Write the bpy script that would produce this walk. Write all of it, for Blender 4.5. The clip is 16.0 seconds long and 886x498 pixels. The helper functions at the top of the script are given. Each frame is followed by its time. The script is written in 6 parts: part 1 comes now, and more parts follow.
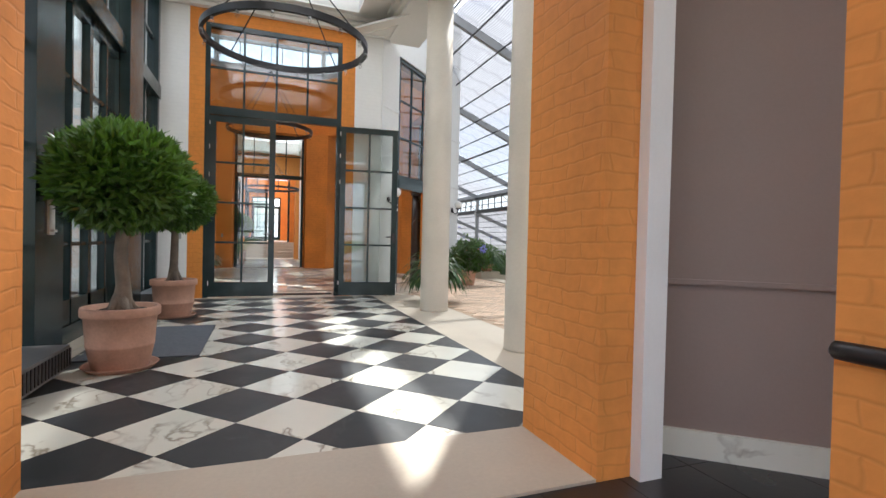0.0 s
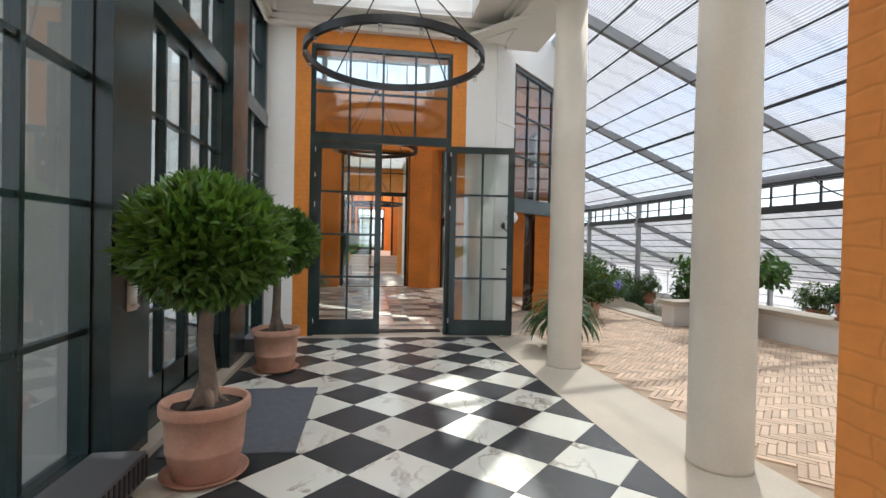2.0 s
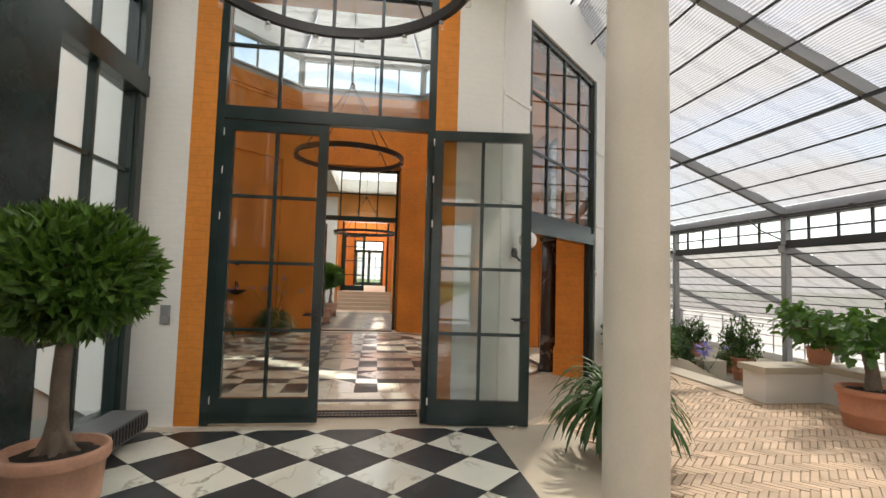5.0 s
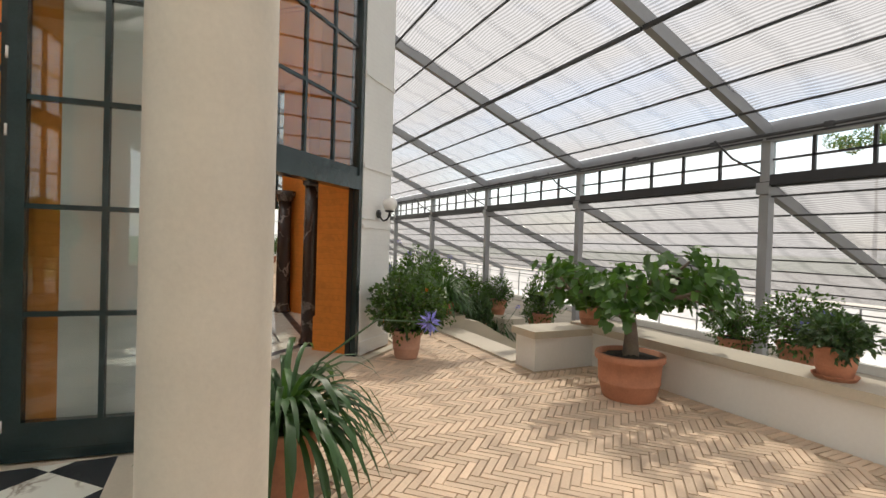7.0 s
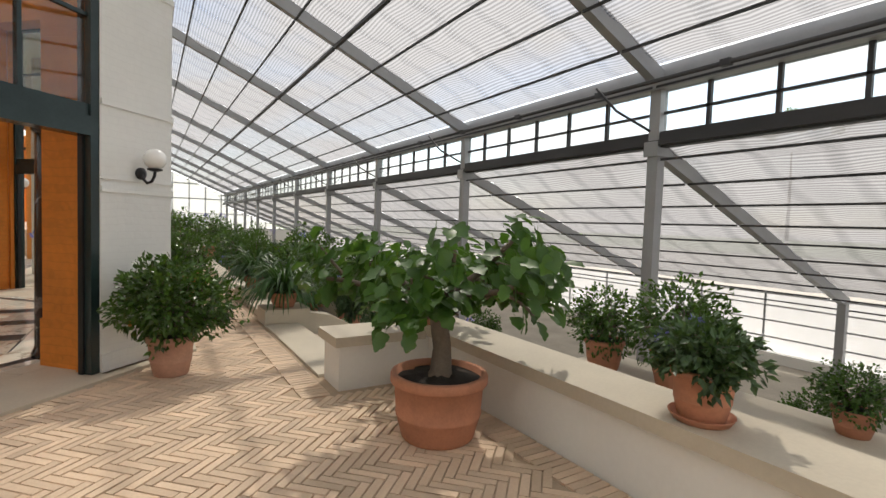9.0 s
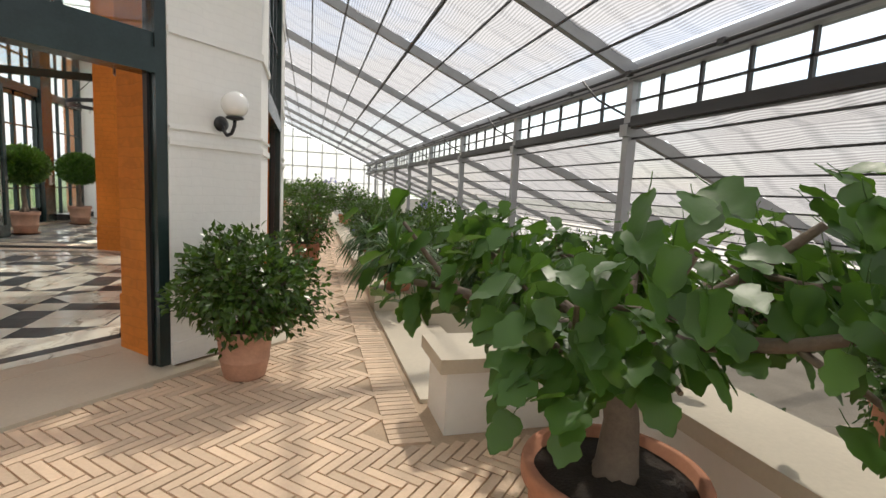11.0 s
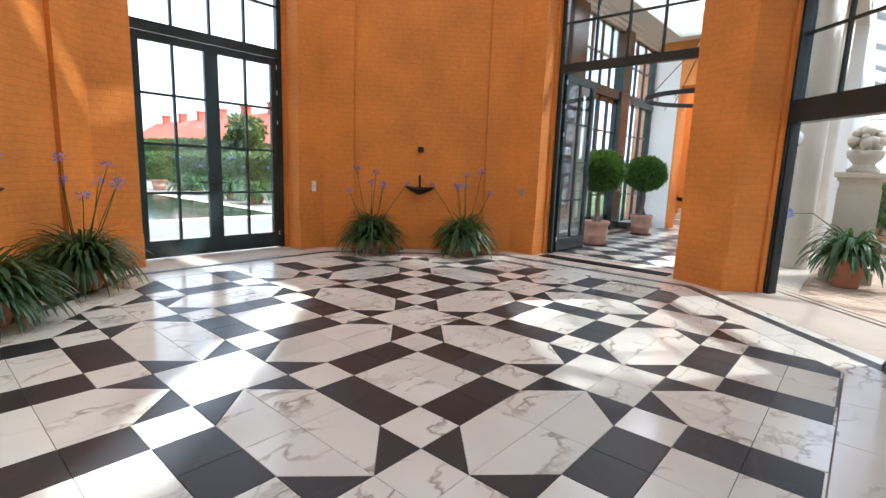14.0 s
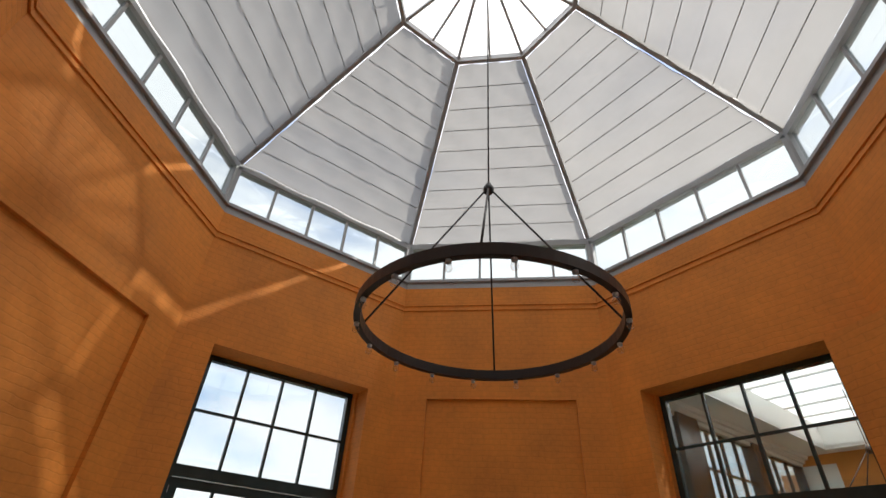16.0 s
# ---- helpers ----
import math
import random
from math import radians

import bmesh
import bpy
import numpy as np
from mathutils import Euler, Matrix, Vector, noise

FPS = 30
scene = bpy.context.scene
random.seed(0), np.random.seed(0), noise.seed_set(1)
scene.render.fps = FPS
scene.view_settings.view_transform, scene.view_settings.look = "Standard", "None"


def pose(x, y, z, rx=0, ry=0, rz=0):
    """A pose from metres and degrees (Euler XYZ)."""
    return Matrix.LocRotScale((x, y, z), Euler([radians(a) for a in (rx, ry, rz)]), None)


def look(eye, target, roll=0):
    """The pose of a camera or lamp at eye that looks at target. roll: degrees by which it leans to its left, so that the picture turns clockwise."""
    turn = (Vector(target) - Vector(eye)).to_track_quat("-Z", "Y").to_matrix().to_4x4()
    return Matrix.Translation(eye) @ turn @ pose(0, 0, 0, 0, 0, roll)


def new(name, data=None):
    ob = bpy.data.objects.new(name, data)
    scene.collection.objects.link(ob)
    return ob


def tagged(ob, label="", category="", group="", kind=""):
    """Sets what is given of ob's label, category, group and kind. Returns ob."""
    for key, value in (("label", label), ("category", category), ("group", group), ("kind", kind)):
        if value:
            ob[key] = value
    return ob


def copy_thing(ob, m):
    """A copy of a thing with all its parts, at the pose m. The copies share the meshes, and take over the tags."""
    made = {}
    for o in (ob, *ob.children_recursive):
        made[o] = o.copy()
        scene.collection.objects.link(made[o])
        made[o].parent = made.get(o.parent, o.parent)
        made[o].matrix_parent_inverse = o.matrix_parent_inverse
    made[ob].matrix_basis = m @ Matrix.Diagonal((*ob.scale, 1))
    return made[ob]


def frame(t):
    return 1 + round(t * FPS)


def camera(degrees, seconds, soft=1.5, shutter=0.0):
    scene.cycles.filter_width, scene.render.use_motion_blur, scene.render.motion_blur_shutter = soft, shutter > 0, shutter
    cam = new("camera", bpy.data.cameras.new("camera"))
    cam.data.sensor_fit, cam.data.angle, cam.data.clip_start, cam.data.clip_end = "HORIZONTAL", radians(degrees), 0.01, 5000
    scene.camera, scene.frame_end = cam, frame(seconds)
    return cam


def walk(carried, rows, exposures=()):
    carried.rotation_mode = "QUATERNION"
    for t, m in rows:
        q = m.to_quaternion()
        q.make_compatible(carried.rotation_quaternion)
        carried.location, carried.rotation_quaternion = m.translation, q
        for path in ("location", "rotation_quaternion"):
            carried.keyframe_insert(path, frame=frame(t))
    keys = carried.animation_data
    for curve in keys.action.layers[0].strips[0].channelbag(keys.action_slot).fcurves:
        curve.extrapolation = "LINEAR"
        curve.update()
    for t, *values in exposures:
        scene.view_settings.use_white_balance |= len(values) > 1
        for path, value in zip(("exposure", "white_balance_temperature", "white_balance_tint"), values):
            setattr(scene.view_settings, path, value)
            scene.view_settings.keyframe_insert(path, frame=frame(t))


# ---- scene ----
cam = camera(85.15, 16.0)
ROWS = [
    (0.0, -0.164, -8.596, 1.001, -20.399, -0.944, -1.326),
    (0.5, -0.130, -8.358, 1.140, -13.695, -0.900, -1.147),
    (1.0, -0.253, -8.108, 1.259, -11.085, -0.917, -1.146),
    (1.5, -0.242, -7.888, 1.334, -9.713, -0.908, -1.305),
    (2.0, -0.190, -7.516, 1.437, -8.830, -0.670, -1.150),
    (2.5, -0.218, -7.091, 1.458, -7.268, -0.787, -1.481),
    (3.0, 0.025, -6.637, 1.482, -5.009, -0.455, -1.457),
    (5.5, 0.827, -4.548, 1.412, -10.754, 3.923, -1.938),
    (6.0, 1.317, -4.225, 1.387, -17.488, 1.806, -2.021),
    (6.5, 1.715, -3.954, 1.400, -22.315, 0.148, -1.841),
    (7.0, 2.184, -3.779, 1.401, -25.151, -0.772, -1.730),
    (7.5, 2.658, -3.577, 1.372, -27.454, -1.407, -1.760),
    (8.0, 3.147, -3.402, 1.368, -29.241, -1.910, -1.748),
    (8.5, 3.686, -3.246, 1.370, -31.512, -2.392, -1.825),
    (11.0, 4.700, -1.783, 1.330, -15.318, -6.812, -2.967),
    (11.5, 4.469, -1.282, 1.343, 3.316, -8.331, -3.037),
    (12.0, 4.260, -0.794, 1.327, 18.057, -9.250, -2.622),
    (12.5, 4.011, -0.247, 1.330, 27.567, -9.724, -2.308),
    (13.0, 3.708, 0.229, 1.344, 33.607, -10.105, -2.010),
    (13.5, 3.337, 0.712, 1.324, 37.567, -10.034, -2.047),
    (14.0, 2.949, 1.104, 1.330, 41.363, -9.241, -2.000),
    (14.5, 2.666, 1.467, 1.458, 45.915, -5.001, -1.395),
    (15.0, 2.462, 1.642, 1.722, 48.732, 6.040, -1.115),
    (15.5, 2.465, 1.910, 1.880, 51.841, 21.534, -2.420),
    (16.0, 2.418, 2.075, 2.003, 52.216, 35.682, -2.941),
]
EXPOSURES = [(0.0, 1.72, 6100, 10), (1.5, 1.58, 5900, 10), (3.0, 1.58, 6900, 10), (5.5, 1.58, 7000, 10), (8.5, 1.4, 6900, 10), (11.0, 1.6, 6900, 10), (11.5, 1.85, 7200, 10), (12.5, 2.28, 6400, 10), (14.0, 2.3, 5700, 10), (14.5, 2.28, 5800, 10), (15.0, 2.08, 6100, 10), (15.5, 1.65, 6800, 10), (16.0, 1.05, 6600, 10)]

walk(cam, [(t, pose(x, y, z, 90 + pitch, roll, yaw)) for t, x, y, z, yaw, pitch, roll in ROWS], EXPOSURES)

# ---- world, sun, light ----
SUN_AZ, SUN_EL = radians(35), radians(52)
world = bpy.data.worlds.new("world")
scene.world = world
world.use_nodes = True
wt = world.node_tree
wt.nodes.clear()
w_out = wt.nodes.new("ShaderNodeOutputWorld")
w_bg = wt.nodes.new("ShaderNodeBackground")
w_sky = wt.nodes.new("ShaderNodeTexSky")
w_sky.sky_type, w_sky.sun_disc = "NISHITA", False
w_sky.sun_elevation, w_sky.sun_rotation = SUN_EL, SUN_AZ
w_co = wt.nodes.new("ShaderNodeTexCoord")
w_map = wt.nodes.new("ShaderNodeMapping")
w_map.inputs["Scale"].default_value = (1.6, 1.6, 4.5)
w_noise = wt.nodes.new("ShaderNodeTexNoise")
w_noise.inputs["Scale"].default_value = 1.7
w_noise.inputs["Detail"].default_value = 7
w_ramp = wt.nodes.new("ShaderNodeValToRGB")
w_ramp.color_ramp.elements[0].position, w_ramp.color_ramp.elements[1].position = 0.3, 0.52
w_mix = wt.nodes.new("ShaderNodeMix")
w_mix.data_type = "RGBA"
w_mix.inputs["B"].default_value = (4.8, 4.9, 5.2, 1)
wt.links.new(w_co.outputs["Generated"], w_map.inputs["Vector"])
wt.links.new(w_map.outputs["Vector"], w_noise.inputs["Vector"])
wt.links.new(w_noise.outputs["Fac"], w_ramp.inputs["Fac"])
wt.links.new(w_ramp.outputs["Color"], w_mix.inputs["Factor"])
wt.links.new(w_sky.outputs["Color"], w_mix.inputs["A"])
wt.links.new(w_mix.outputs["Result"], w_bg.inputs["Color"])
w_bg.inputs["Strength"].default_value = 0.15
wt.links.new(w_bg.outputs["Background"], w_out.inputs["Surface"])
sun = new("sun", bpy.data.lights.new("sun", "SUN"))
sun.data.energy, sun.data.angle, sun.data.color = 3.4, radians(1.5), (1.0, 0.95, 0.87)
s_dir = Vector((math.sin(SUN_AZ) * math.cos(SUN_EL), math.cos(SUN_AZ) * math.cos(SUN_EL), math.sin(SUN_EL)))
sun.matrix_world = look(s_dir * 60, (0, 0, 0))

# ---- materials ----


def mat(name, base, rough=0.6, metal=0.0, var=0.12, scale=3.0, fine=60.0, bump=0.15, bump_scale=None, coat=0.0, random=0.0, spec=0.5, island=0.0):
    """A painted, stone or metal surface: colour drift at two scales, uneven gloss and fine relief."""
    m = bpy.data.materials.new(name)
    m.use_nodes = True
    t = m.node_tree
    b = t.nodes["Principled BSDF"]
    co = t.nodes.new("ShaderNodeTexCoord")
    n1, n2 = t.nodes.new("ShaderNodeTexNoise"), t.nodes.new("ShaderNodeTexNoise")
    n1.inputs["Scale"].default_value, n1.inputs["Detail"].default_value = scale, 5
    n2.inputs["Scale"].default_value, n2.inputs["Detail"].default_value = fine, 4
    geo = t.nodes.new("ShaderNodeNewGeometry")
    for n in (n1, n2):
        t.links.new(geo.outputs["Position"], n.inputs["Vector"])
    mix = t.nodes.new("ShaderNodeMath")
    mix.operation = "ADD"
    half = t.nodes.new("ShaderNodeMath")
    half.operation, half.inputs[1].default_value = "MULTIPLY", 0.45
    t.links.new(n2.outputs["Fac"], half.inputs[0])
    t.links.new(n1.outputs["Fac"], mix.inputs[0])
    t.links.new(half.outputs[0], mix.inputs[1])
    rng = t.nodes.new("ShaderNodeMapRange")
    rng.inputs["From Min"].default_value, rng.inputs["From Max"].default_value = 0.4, 1.05
    rng.inputs["To Min"].default_value, rng.inputs["To Max"].default_value = 1 - var, 1 + var
    t.links.new(mix.outputs[0], rng.inputs["Value"])
    value = rng.outputs["Result"]
    if random or island:
        r_rng = t.nodes.new("ShaderNodeMapRange")
        k = random or island
        r_rng.inputs["To Min"].default_value, r_rng.inputs["To Max"].default_value = 1 - k, 1 + k
        if random:
            t.links.new(t.nodes.new("ShaderNodeObjectInfo").outputs["Random"], r_rng.inputs["Value"])
        else:
            t.links.new(geo.outputs["Random Per Island"], r_rng.inputs["Value"])
        mul = t.nodes.new("ShaderNodeMath")
        mul.operation = "MULTIPLY"
        t.links.new(value, mul.inputs[0])
        t.links.new(r_rng.outputs["Result"], mul.inputs[1])
        value = mul.outputs[0]
    col = t.nodes.new("ShaderNodeVectorMath")
    col.operation = "SCALE"
    col.inputs[0].default_value = base
    t.links.new(value, col.inputs["Scale"])
    t.links.new(col.outputs["Vector"], b.inputs["Base Color"])
    r2 = t.nodes.new("ShaderNodeMapRange")
    r2.inputs["To Min"].default_value, r2.inputs["To Max"].default_value = max(0.02, rough - 0.1), min(1, rough + 0.1)
    t.links.new(n1.outputs["Fac"], r2.inputs["Value"])
    t.links.new(r2.outputs["Result"], b.inputs["Roughness"])
    b.inputs["Metallic"].default_value = metal
    b.inputs["Specular IOR Level"].default_value = spec
    b.inputs["Coat Weight"].default_value = coat
    if bump:
        bp = t.nodes.new("ShaderNodeBump")
        bp.inputs["Strength"].default_value, bp.inputs["Distance"].default_value = bump, 0.01
        t.links.new(n2.outputs["Fac"], bp.inputs["Height"])
        t.links.new(bp.outputs["Normal"], b.inputs["Normal"])
    return m


def marble(name, base, vein, rough=0.12, amount=0.5, random=0.06):
    """Polished marble: thin wandering veins, shifted from slab to slab."""
    m = bpy.data.materials.new(name)
    m.use_nodes = True
    t = m.node_tree
    b = t.nodes["Principled BSDF"]
    geo, info = t.nodes.new("ShaderNodeNewGeometry"), t.nodes.new("ShaderNodeObjectInfo")
    shift = t.nodes.new("ShaderNodeVectorMath")
    shift.operation = "MULTIPLY_ADD"
    comb = t.nodes.new("ShaderNodeCombineXYZ")
    for k in range(3):
        t.links.new(info.outputs["Random"], comb.inputs[k])
    t.links.new(comb.outputs["Vector"], shift.inputs[0])
    shift.inputs[1].default_value = (37.0, 53.0, 19.0)
    t.links.new(geo.outputs["Position"], shift.inputs[2])
    warp = t.nodes.new("ShaderNodeTexNoise")
    warp.inputs["Scale"].default_value, warp.inputs["Detail"].default_value = 2.3, 5
    t.links.new(shift.outputs["Vector"], warp.inputs["Vector"])
    add = t.nodes.new("ShaderNodeVectorMath")
    add.operation = "MULTIPLY_ADD"
    t.links.new(warp.outputs["Color"], add.inputs[0])
    add.inputs[1].default_value = (0.45, 0.45, 0.45)
    long = t.nodes.new("ShaderNodeVectorMath")
    long.operation, long.inputs[1].default_value = "MULTIPLY", (1.25, 0.5, 1.0)
    t.links.new(shift.outputs["Vector"], long.inputs[0])
    t.links.new(long.outputs["Vector"], add.inputs[2])
    n = t.nodes.new("ShaderNodeTexNoise")
    n.inputs["Scale"].default_value, n.inputs["Detail"].default_value, n.inputs["Roughness"].default_value = 2.0, 4, 0.5
    t.links.new(add.outputs["Vector"], n.inputs["Vector"])
    ramp = t.nodes.new("ShaderNodeValToRGB")
    e = ramp.color_ramp.elements
    e[0].position, e[0].color = 0.478, (0, 0, 0, 1)
    e[1].position, e[1].color = 0.522, (0, 0, 0, 1)
    mid = e.new(0.5)
    mid.color = (1, 1, 1, 1)
    t.links.new(n.outputs["Fac"], ramp.inputs["Fac"])
    mask = t.nodes.new("ShaderNodeMath")
    mask.operation = "MULTIPLY"
    t.links.new(ramp.outputs["Color"], mask.inputs[0])
    m2 = t.nodes.new("ShaderNodeMapRange")
    m2.inputs["From Min"].default_value, m2.inputs["From Max"].default_value, m2.inputs["To Max"].default_value = 0.4, 0.62, amount
    t.links.new(warp.outputs["Fac"], m2.inputs["Value"])
    t.links.new(m2.outputs["Result"], mask.inputs[1])
    var = t.nodes.new("ShaderNodeMapRange")
    var.inputs["To Min"].default_value, var.inputs["To Max"].default_value = 1 - random, 1 + random
    t.links.new(info.outputs["Random"], var.inputs["Value"])
    cloud = t.nodes.new("ShaderNodeMapRange")
    cloud.inputs["To Min"].default_value, cloud.inputs["To Max"].default_value = 0.88, 1.1
    t.links.new(warp.outputs["Fac"], cloud.inputs["Value"])
    mul = t.nodes.new("ShaderNodeMath")
    mul.operation = "MULTIPLY"
    t.links.new(var.outputs["Result"], mul.inputs[0])
    t.links.new(cloud.outputs["Result"], mul.inputs[1])
    sc = t.nodes.new("ShaderNodeVectorMath")
    sc.operation = "SCALE"
    sc.inputs[0].default_value = base
    t.links.new(mul.outputs[0], sc.inputs["Scale"])
    mix = t.nodes.new("ShaderNodeMix")
    mix.data_type = "RGBA"
    mix.inputs["B"].default_value = (*vein, 1)
    t.links.new(mask.outputs[0], mix.inputs["Factor"])
    t.links.new(sc.outputs["Vector"], mix.inputs["A"])
    t.links.new(mix.outputs["Result"], b.inputs["Base Color"])
    r2 = t.nodes.new("ShaderNodeMapRange")
    r2.inputs["To Min"].default_value, r2.inputs["To Max"].default_value = rough * 0.6, rough * 1.6
    t.links.new(warp.outputs["Fac"], r2.inputs["Value"])
    t.links.new(r2.outputs["Result"], b.inputs["Roughness"])
    return m


def brick_wall(name, base, relief=0.5, var=0.1, row=0.062):
    """Painted or limewashed brickwork: courses show as relief under one coat of colour."""
    m = mat(name, base, 0.75, var=var, scale=1.3, fine=17, bump=0.6 if relief > 0.2 else 0.2)
    t = m.node_tree
    b = t.nodes["Principled BSDF"]
    geo = next(n for n in t.nodes if n.bl_idname == "ShaderNodeNewGeometry")
    sep, comb, add = t.nodes.new("ShaderNodeSeparateXYZ"), t.nodes.new("ShaderNodeCombineXYZ"), t.nodes.new("ShaderNodeMath")
    wob = t.nodes.new("ShaderNodeTexNoise")
    wob.inputs["Scale"].default_value = 5.0
    wadd = t.nodes.new("ShaderNodeVectorMath")
    wadd.operation, wadd.inputs[1].default_value = "MULTIPLY_ADD", (0.07, 0.07, 0.055)
    t.links.new(geo.outputs["Position"], wob.inputs["Vector"])
    t.links.new(wob.outputs["Color"], wadd.inputs[0])
    t.links.new(geo.outputs["Position"], wadd.inputs[2])
    t.links.new(wadd.outputs["Vector"], sep.inputs[0])
    t.links.new(sep.outputs["X"], add.inputs[0])
    t.links.new(sep.outputs["Y"], add.inputs[1])
    t.links.new(add.outputs[0], comb.inputs["X"])
    t.links.new(sep.outputs["Z"], comb.inputs["Y"])
    br = t.nodes.new("ShaderNodeTexBrick")
    br.inputs["Scale"].default_value = 1.0
    br.inputs["Color1"].default_value, br.inputs["Color2"].default_value, br.inputs["Mortar"].default_value = (1, 1, 1, 1), (0.75, 0.75, 0.75, 1), (0, 0, 0, 1)
    br.inputs["Brick Width"].default_value, br.inputs["Row Height"].default_value = 0.24, row
    br.inputs["Mortar Size"].default_value, br.inputs["Mortar Smooth"].default_value = 0.009, 1.0
    t.links.new(comb.outputs["Vector"], br.inputs["Vector"])
    tone, mul = t.nodes.new("ShaderNodeMapRange"), t.nodes.new("ShaderNodeMath")
    tone.inputs["To Min"].default_value = 1.0 - min(0.16, relief * 0.7)
    mul.operation = "MULTIPLY"
    t.links.new(br.outputs["Color"], tone.inputs["Value"])
    col = next(n for n in t.nodes if n.bl_idname == "ShaderNodeVectorMath" and n.operation == "SCALE")
    t.links.new(col.inputs["Scale"].links[0].from_socket, mul.inputs[0])
    t.links.new(tone.outputs["Result"], mul.inputs[1])
    t.links.new(mul.outputs[0], col.inputs["Scale"])
    old = b.inputs["Normal"].links[0].from_node
    bp = t.nodes.new("ShaderNodeBump")
    bp.inputs["Strength"].default_value, bp.inputs["Distance"].default_value = relief, 0.012
    t.links.new(br.outputs["Color"], bp.inputs["Height"])
    t.links.new(old.outputs["Normal"], bp.inputs["Normal"])
    t.links.new(bp.outputs["Normal"], b.inputs["Normal"])
    return m


def glass_mat(name, tint=(0.85, 0.88, 0.87), gloss=1.0):
    m = bpy.data.materials.new(name)
    m.use_nodes = True
    t = m.node_tree
    t.nodes.clear()
    out, tr, gl, mx, fr = (t.nodes.new("ShaderNode" + k) for k in ("OutputMaterial", "BsdfTransparent", "BsdfGlossy", "MixShader", "LayerWeight"))
    tr.inputs["Color"].default_value = (*tint, 1)
    gl.inputs["Roughness"].default_value = 0.02
    k, up = t.nodes.new("ShaderNodeMath"), t.nodes.new("ShaderNodeMath")
    k.operation, k.inputs[1].default_value = "POWER", 3.0
    up.operation, up.inputs[1].default_value, up.inputs[2].default_value = "MULTIPLY_ADD", 0.75 * gloss, 0.07 * gloss
    t.links.new(fr.outputs["Facing"], k.inputs[0])
    t.links.new(k.outputs[0], up.inputs[0])
    t.links.new(up.outputs[0], mx.inputs["Fac"])
    t.links.new(tr.outputs["BSDF"], mx.inputs[1])
    t.links.new(gl.outputs["BSDF"], mx.inputs[2])
    t.links.new(mx.outputs["Shader"], out.inputs["Surface"])
    return m


def cloth_mat(name, base, through_light=0.6, clear=0.1, ribs=0.0):
    """Thin shade cloth that passes daylight."""
    m = bpy.data.materials.new(name)
    m.use_nodes = True
    t = m.node_tree
    t.nodes.clear()
    out, df, tl, tp, m1, m2 = (t.nodes.new("ShaderNode" + k) for k in ("OutputMaterial", "BsdfDiffuse", "BsdfTranslucent", "BsdfTransparent", "MixShader", "MixShader"))
    geo, nz = t.nodes.new("ShaderNodeNewGeometry"), t.nodes.new("ShaderNodeTexNoise")
    nz.inputs["Scale"].default_value, nz.inputs["Detail"].default_value = 1.4, 6
    t.links.new(geo.outputs["Position"], nz.inputs["Vector"])
    rg = t.nodes.new("ShaderNodeMapRange")
    rg.inputs["To Min"].default_value, rg.inputs["To Max"].default_value = 0.84, 1.12
    t.links.new(nz.outputs["Fac"], rg.inputs["Value"])
    sc = t.nodes.new("ShaderNodeVectorMath")
    sc.operation = "SCALE"
    sc.inputs[0].default_value = base
    fac = rg.outputs["Result"]
    if ribs:
        wv = t.nodes.new("ShaderNodeTexWave")
        wv.bands_direction = "X"
        wv.inputs["Scale"].default_value = ribs
        wv.inputs["Distortion"].default_value = 0.6
        t.links.new(geo.outputs["Position"], wv.inputs["Vector"])
        r3 = t.nodes.new("ShaderNodeMapRange")
        r3.inputs["To Min"].default_value = 0.5
        t.links.new(wv.outputs["Fac"], r3.inputs["Value"])
        mm = t.nodes.new("ShaderNodeMath")
        mm.operation = "MULTIPLY"
        t.links.new(fac, mm.inputs[0])
        t.links.new(r3.outputs["Result"], mm.inputs[1])
        fac = mm.outputs[0]
        # wavy dark bands: fold shade and doubled seams, both put into the colour
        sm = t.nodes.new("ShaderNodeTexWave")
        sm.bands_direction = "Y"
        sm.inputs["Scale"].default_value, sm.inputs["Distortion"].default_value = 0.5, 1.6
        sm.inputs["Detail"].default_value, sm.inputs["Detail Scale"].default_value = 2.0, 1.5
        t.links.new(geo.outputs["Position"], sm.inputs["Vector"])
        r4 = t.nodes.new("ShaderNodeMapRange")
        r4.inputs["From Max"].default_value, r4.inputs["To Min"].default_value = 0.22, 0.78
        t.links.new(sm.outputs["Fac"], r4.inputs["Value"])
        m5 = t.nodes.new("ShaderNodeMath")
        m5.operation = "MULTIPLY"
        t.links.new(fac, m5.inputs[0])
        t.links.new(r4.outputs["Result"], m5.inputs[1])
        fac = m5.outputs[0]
    t.links.new(fac, sc.inputs["Scale"])
    for n in (df, tl):
        t.links.new(sc.outputs["Vector"], n.inputs["Color"])
    m1.inputs["Fac"].default_value, m2.inputs["Fac"].default_value = through_light, clear
    if ribs:
        open_part = t.nodes.new("ShaderNodeMath")
        open_part.operation, open_part.inputs[1].default_value = "MULTIPLY", clear
        t.links.new(r3.outputs["Result"], open_part.inputs[0])
        t.links.new(open_part.outputs[0], m2.inputs["Fac"])
    t.links.new(df.outputs[0], m1.inputs[1])
    t.links.new(tl.outputs[0], m1.inputs[2])
    t.links.new(m1.outputs[0], m2.inputs[1])
    t.links.new(tp.outputs[0], m2.inputs[2])
    t.links.new(m2.outputs[0], out.inputs["Surface"])
    return m


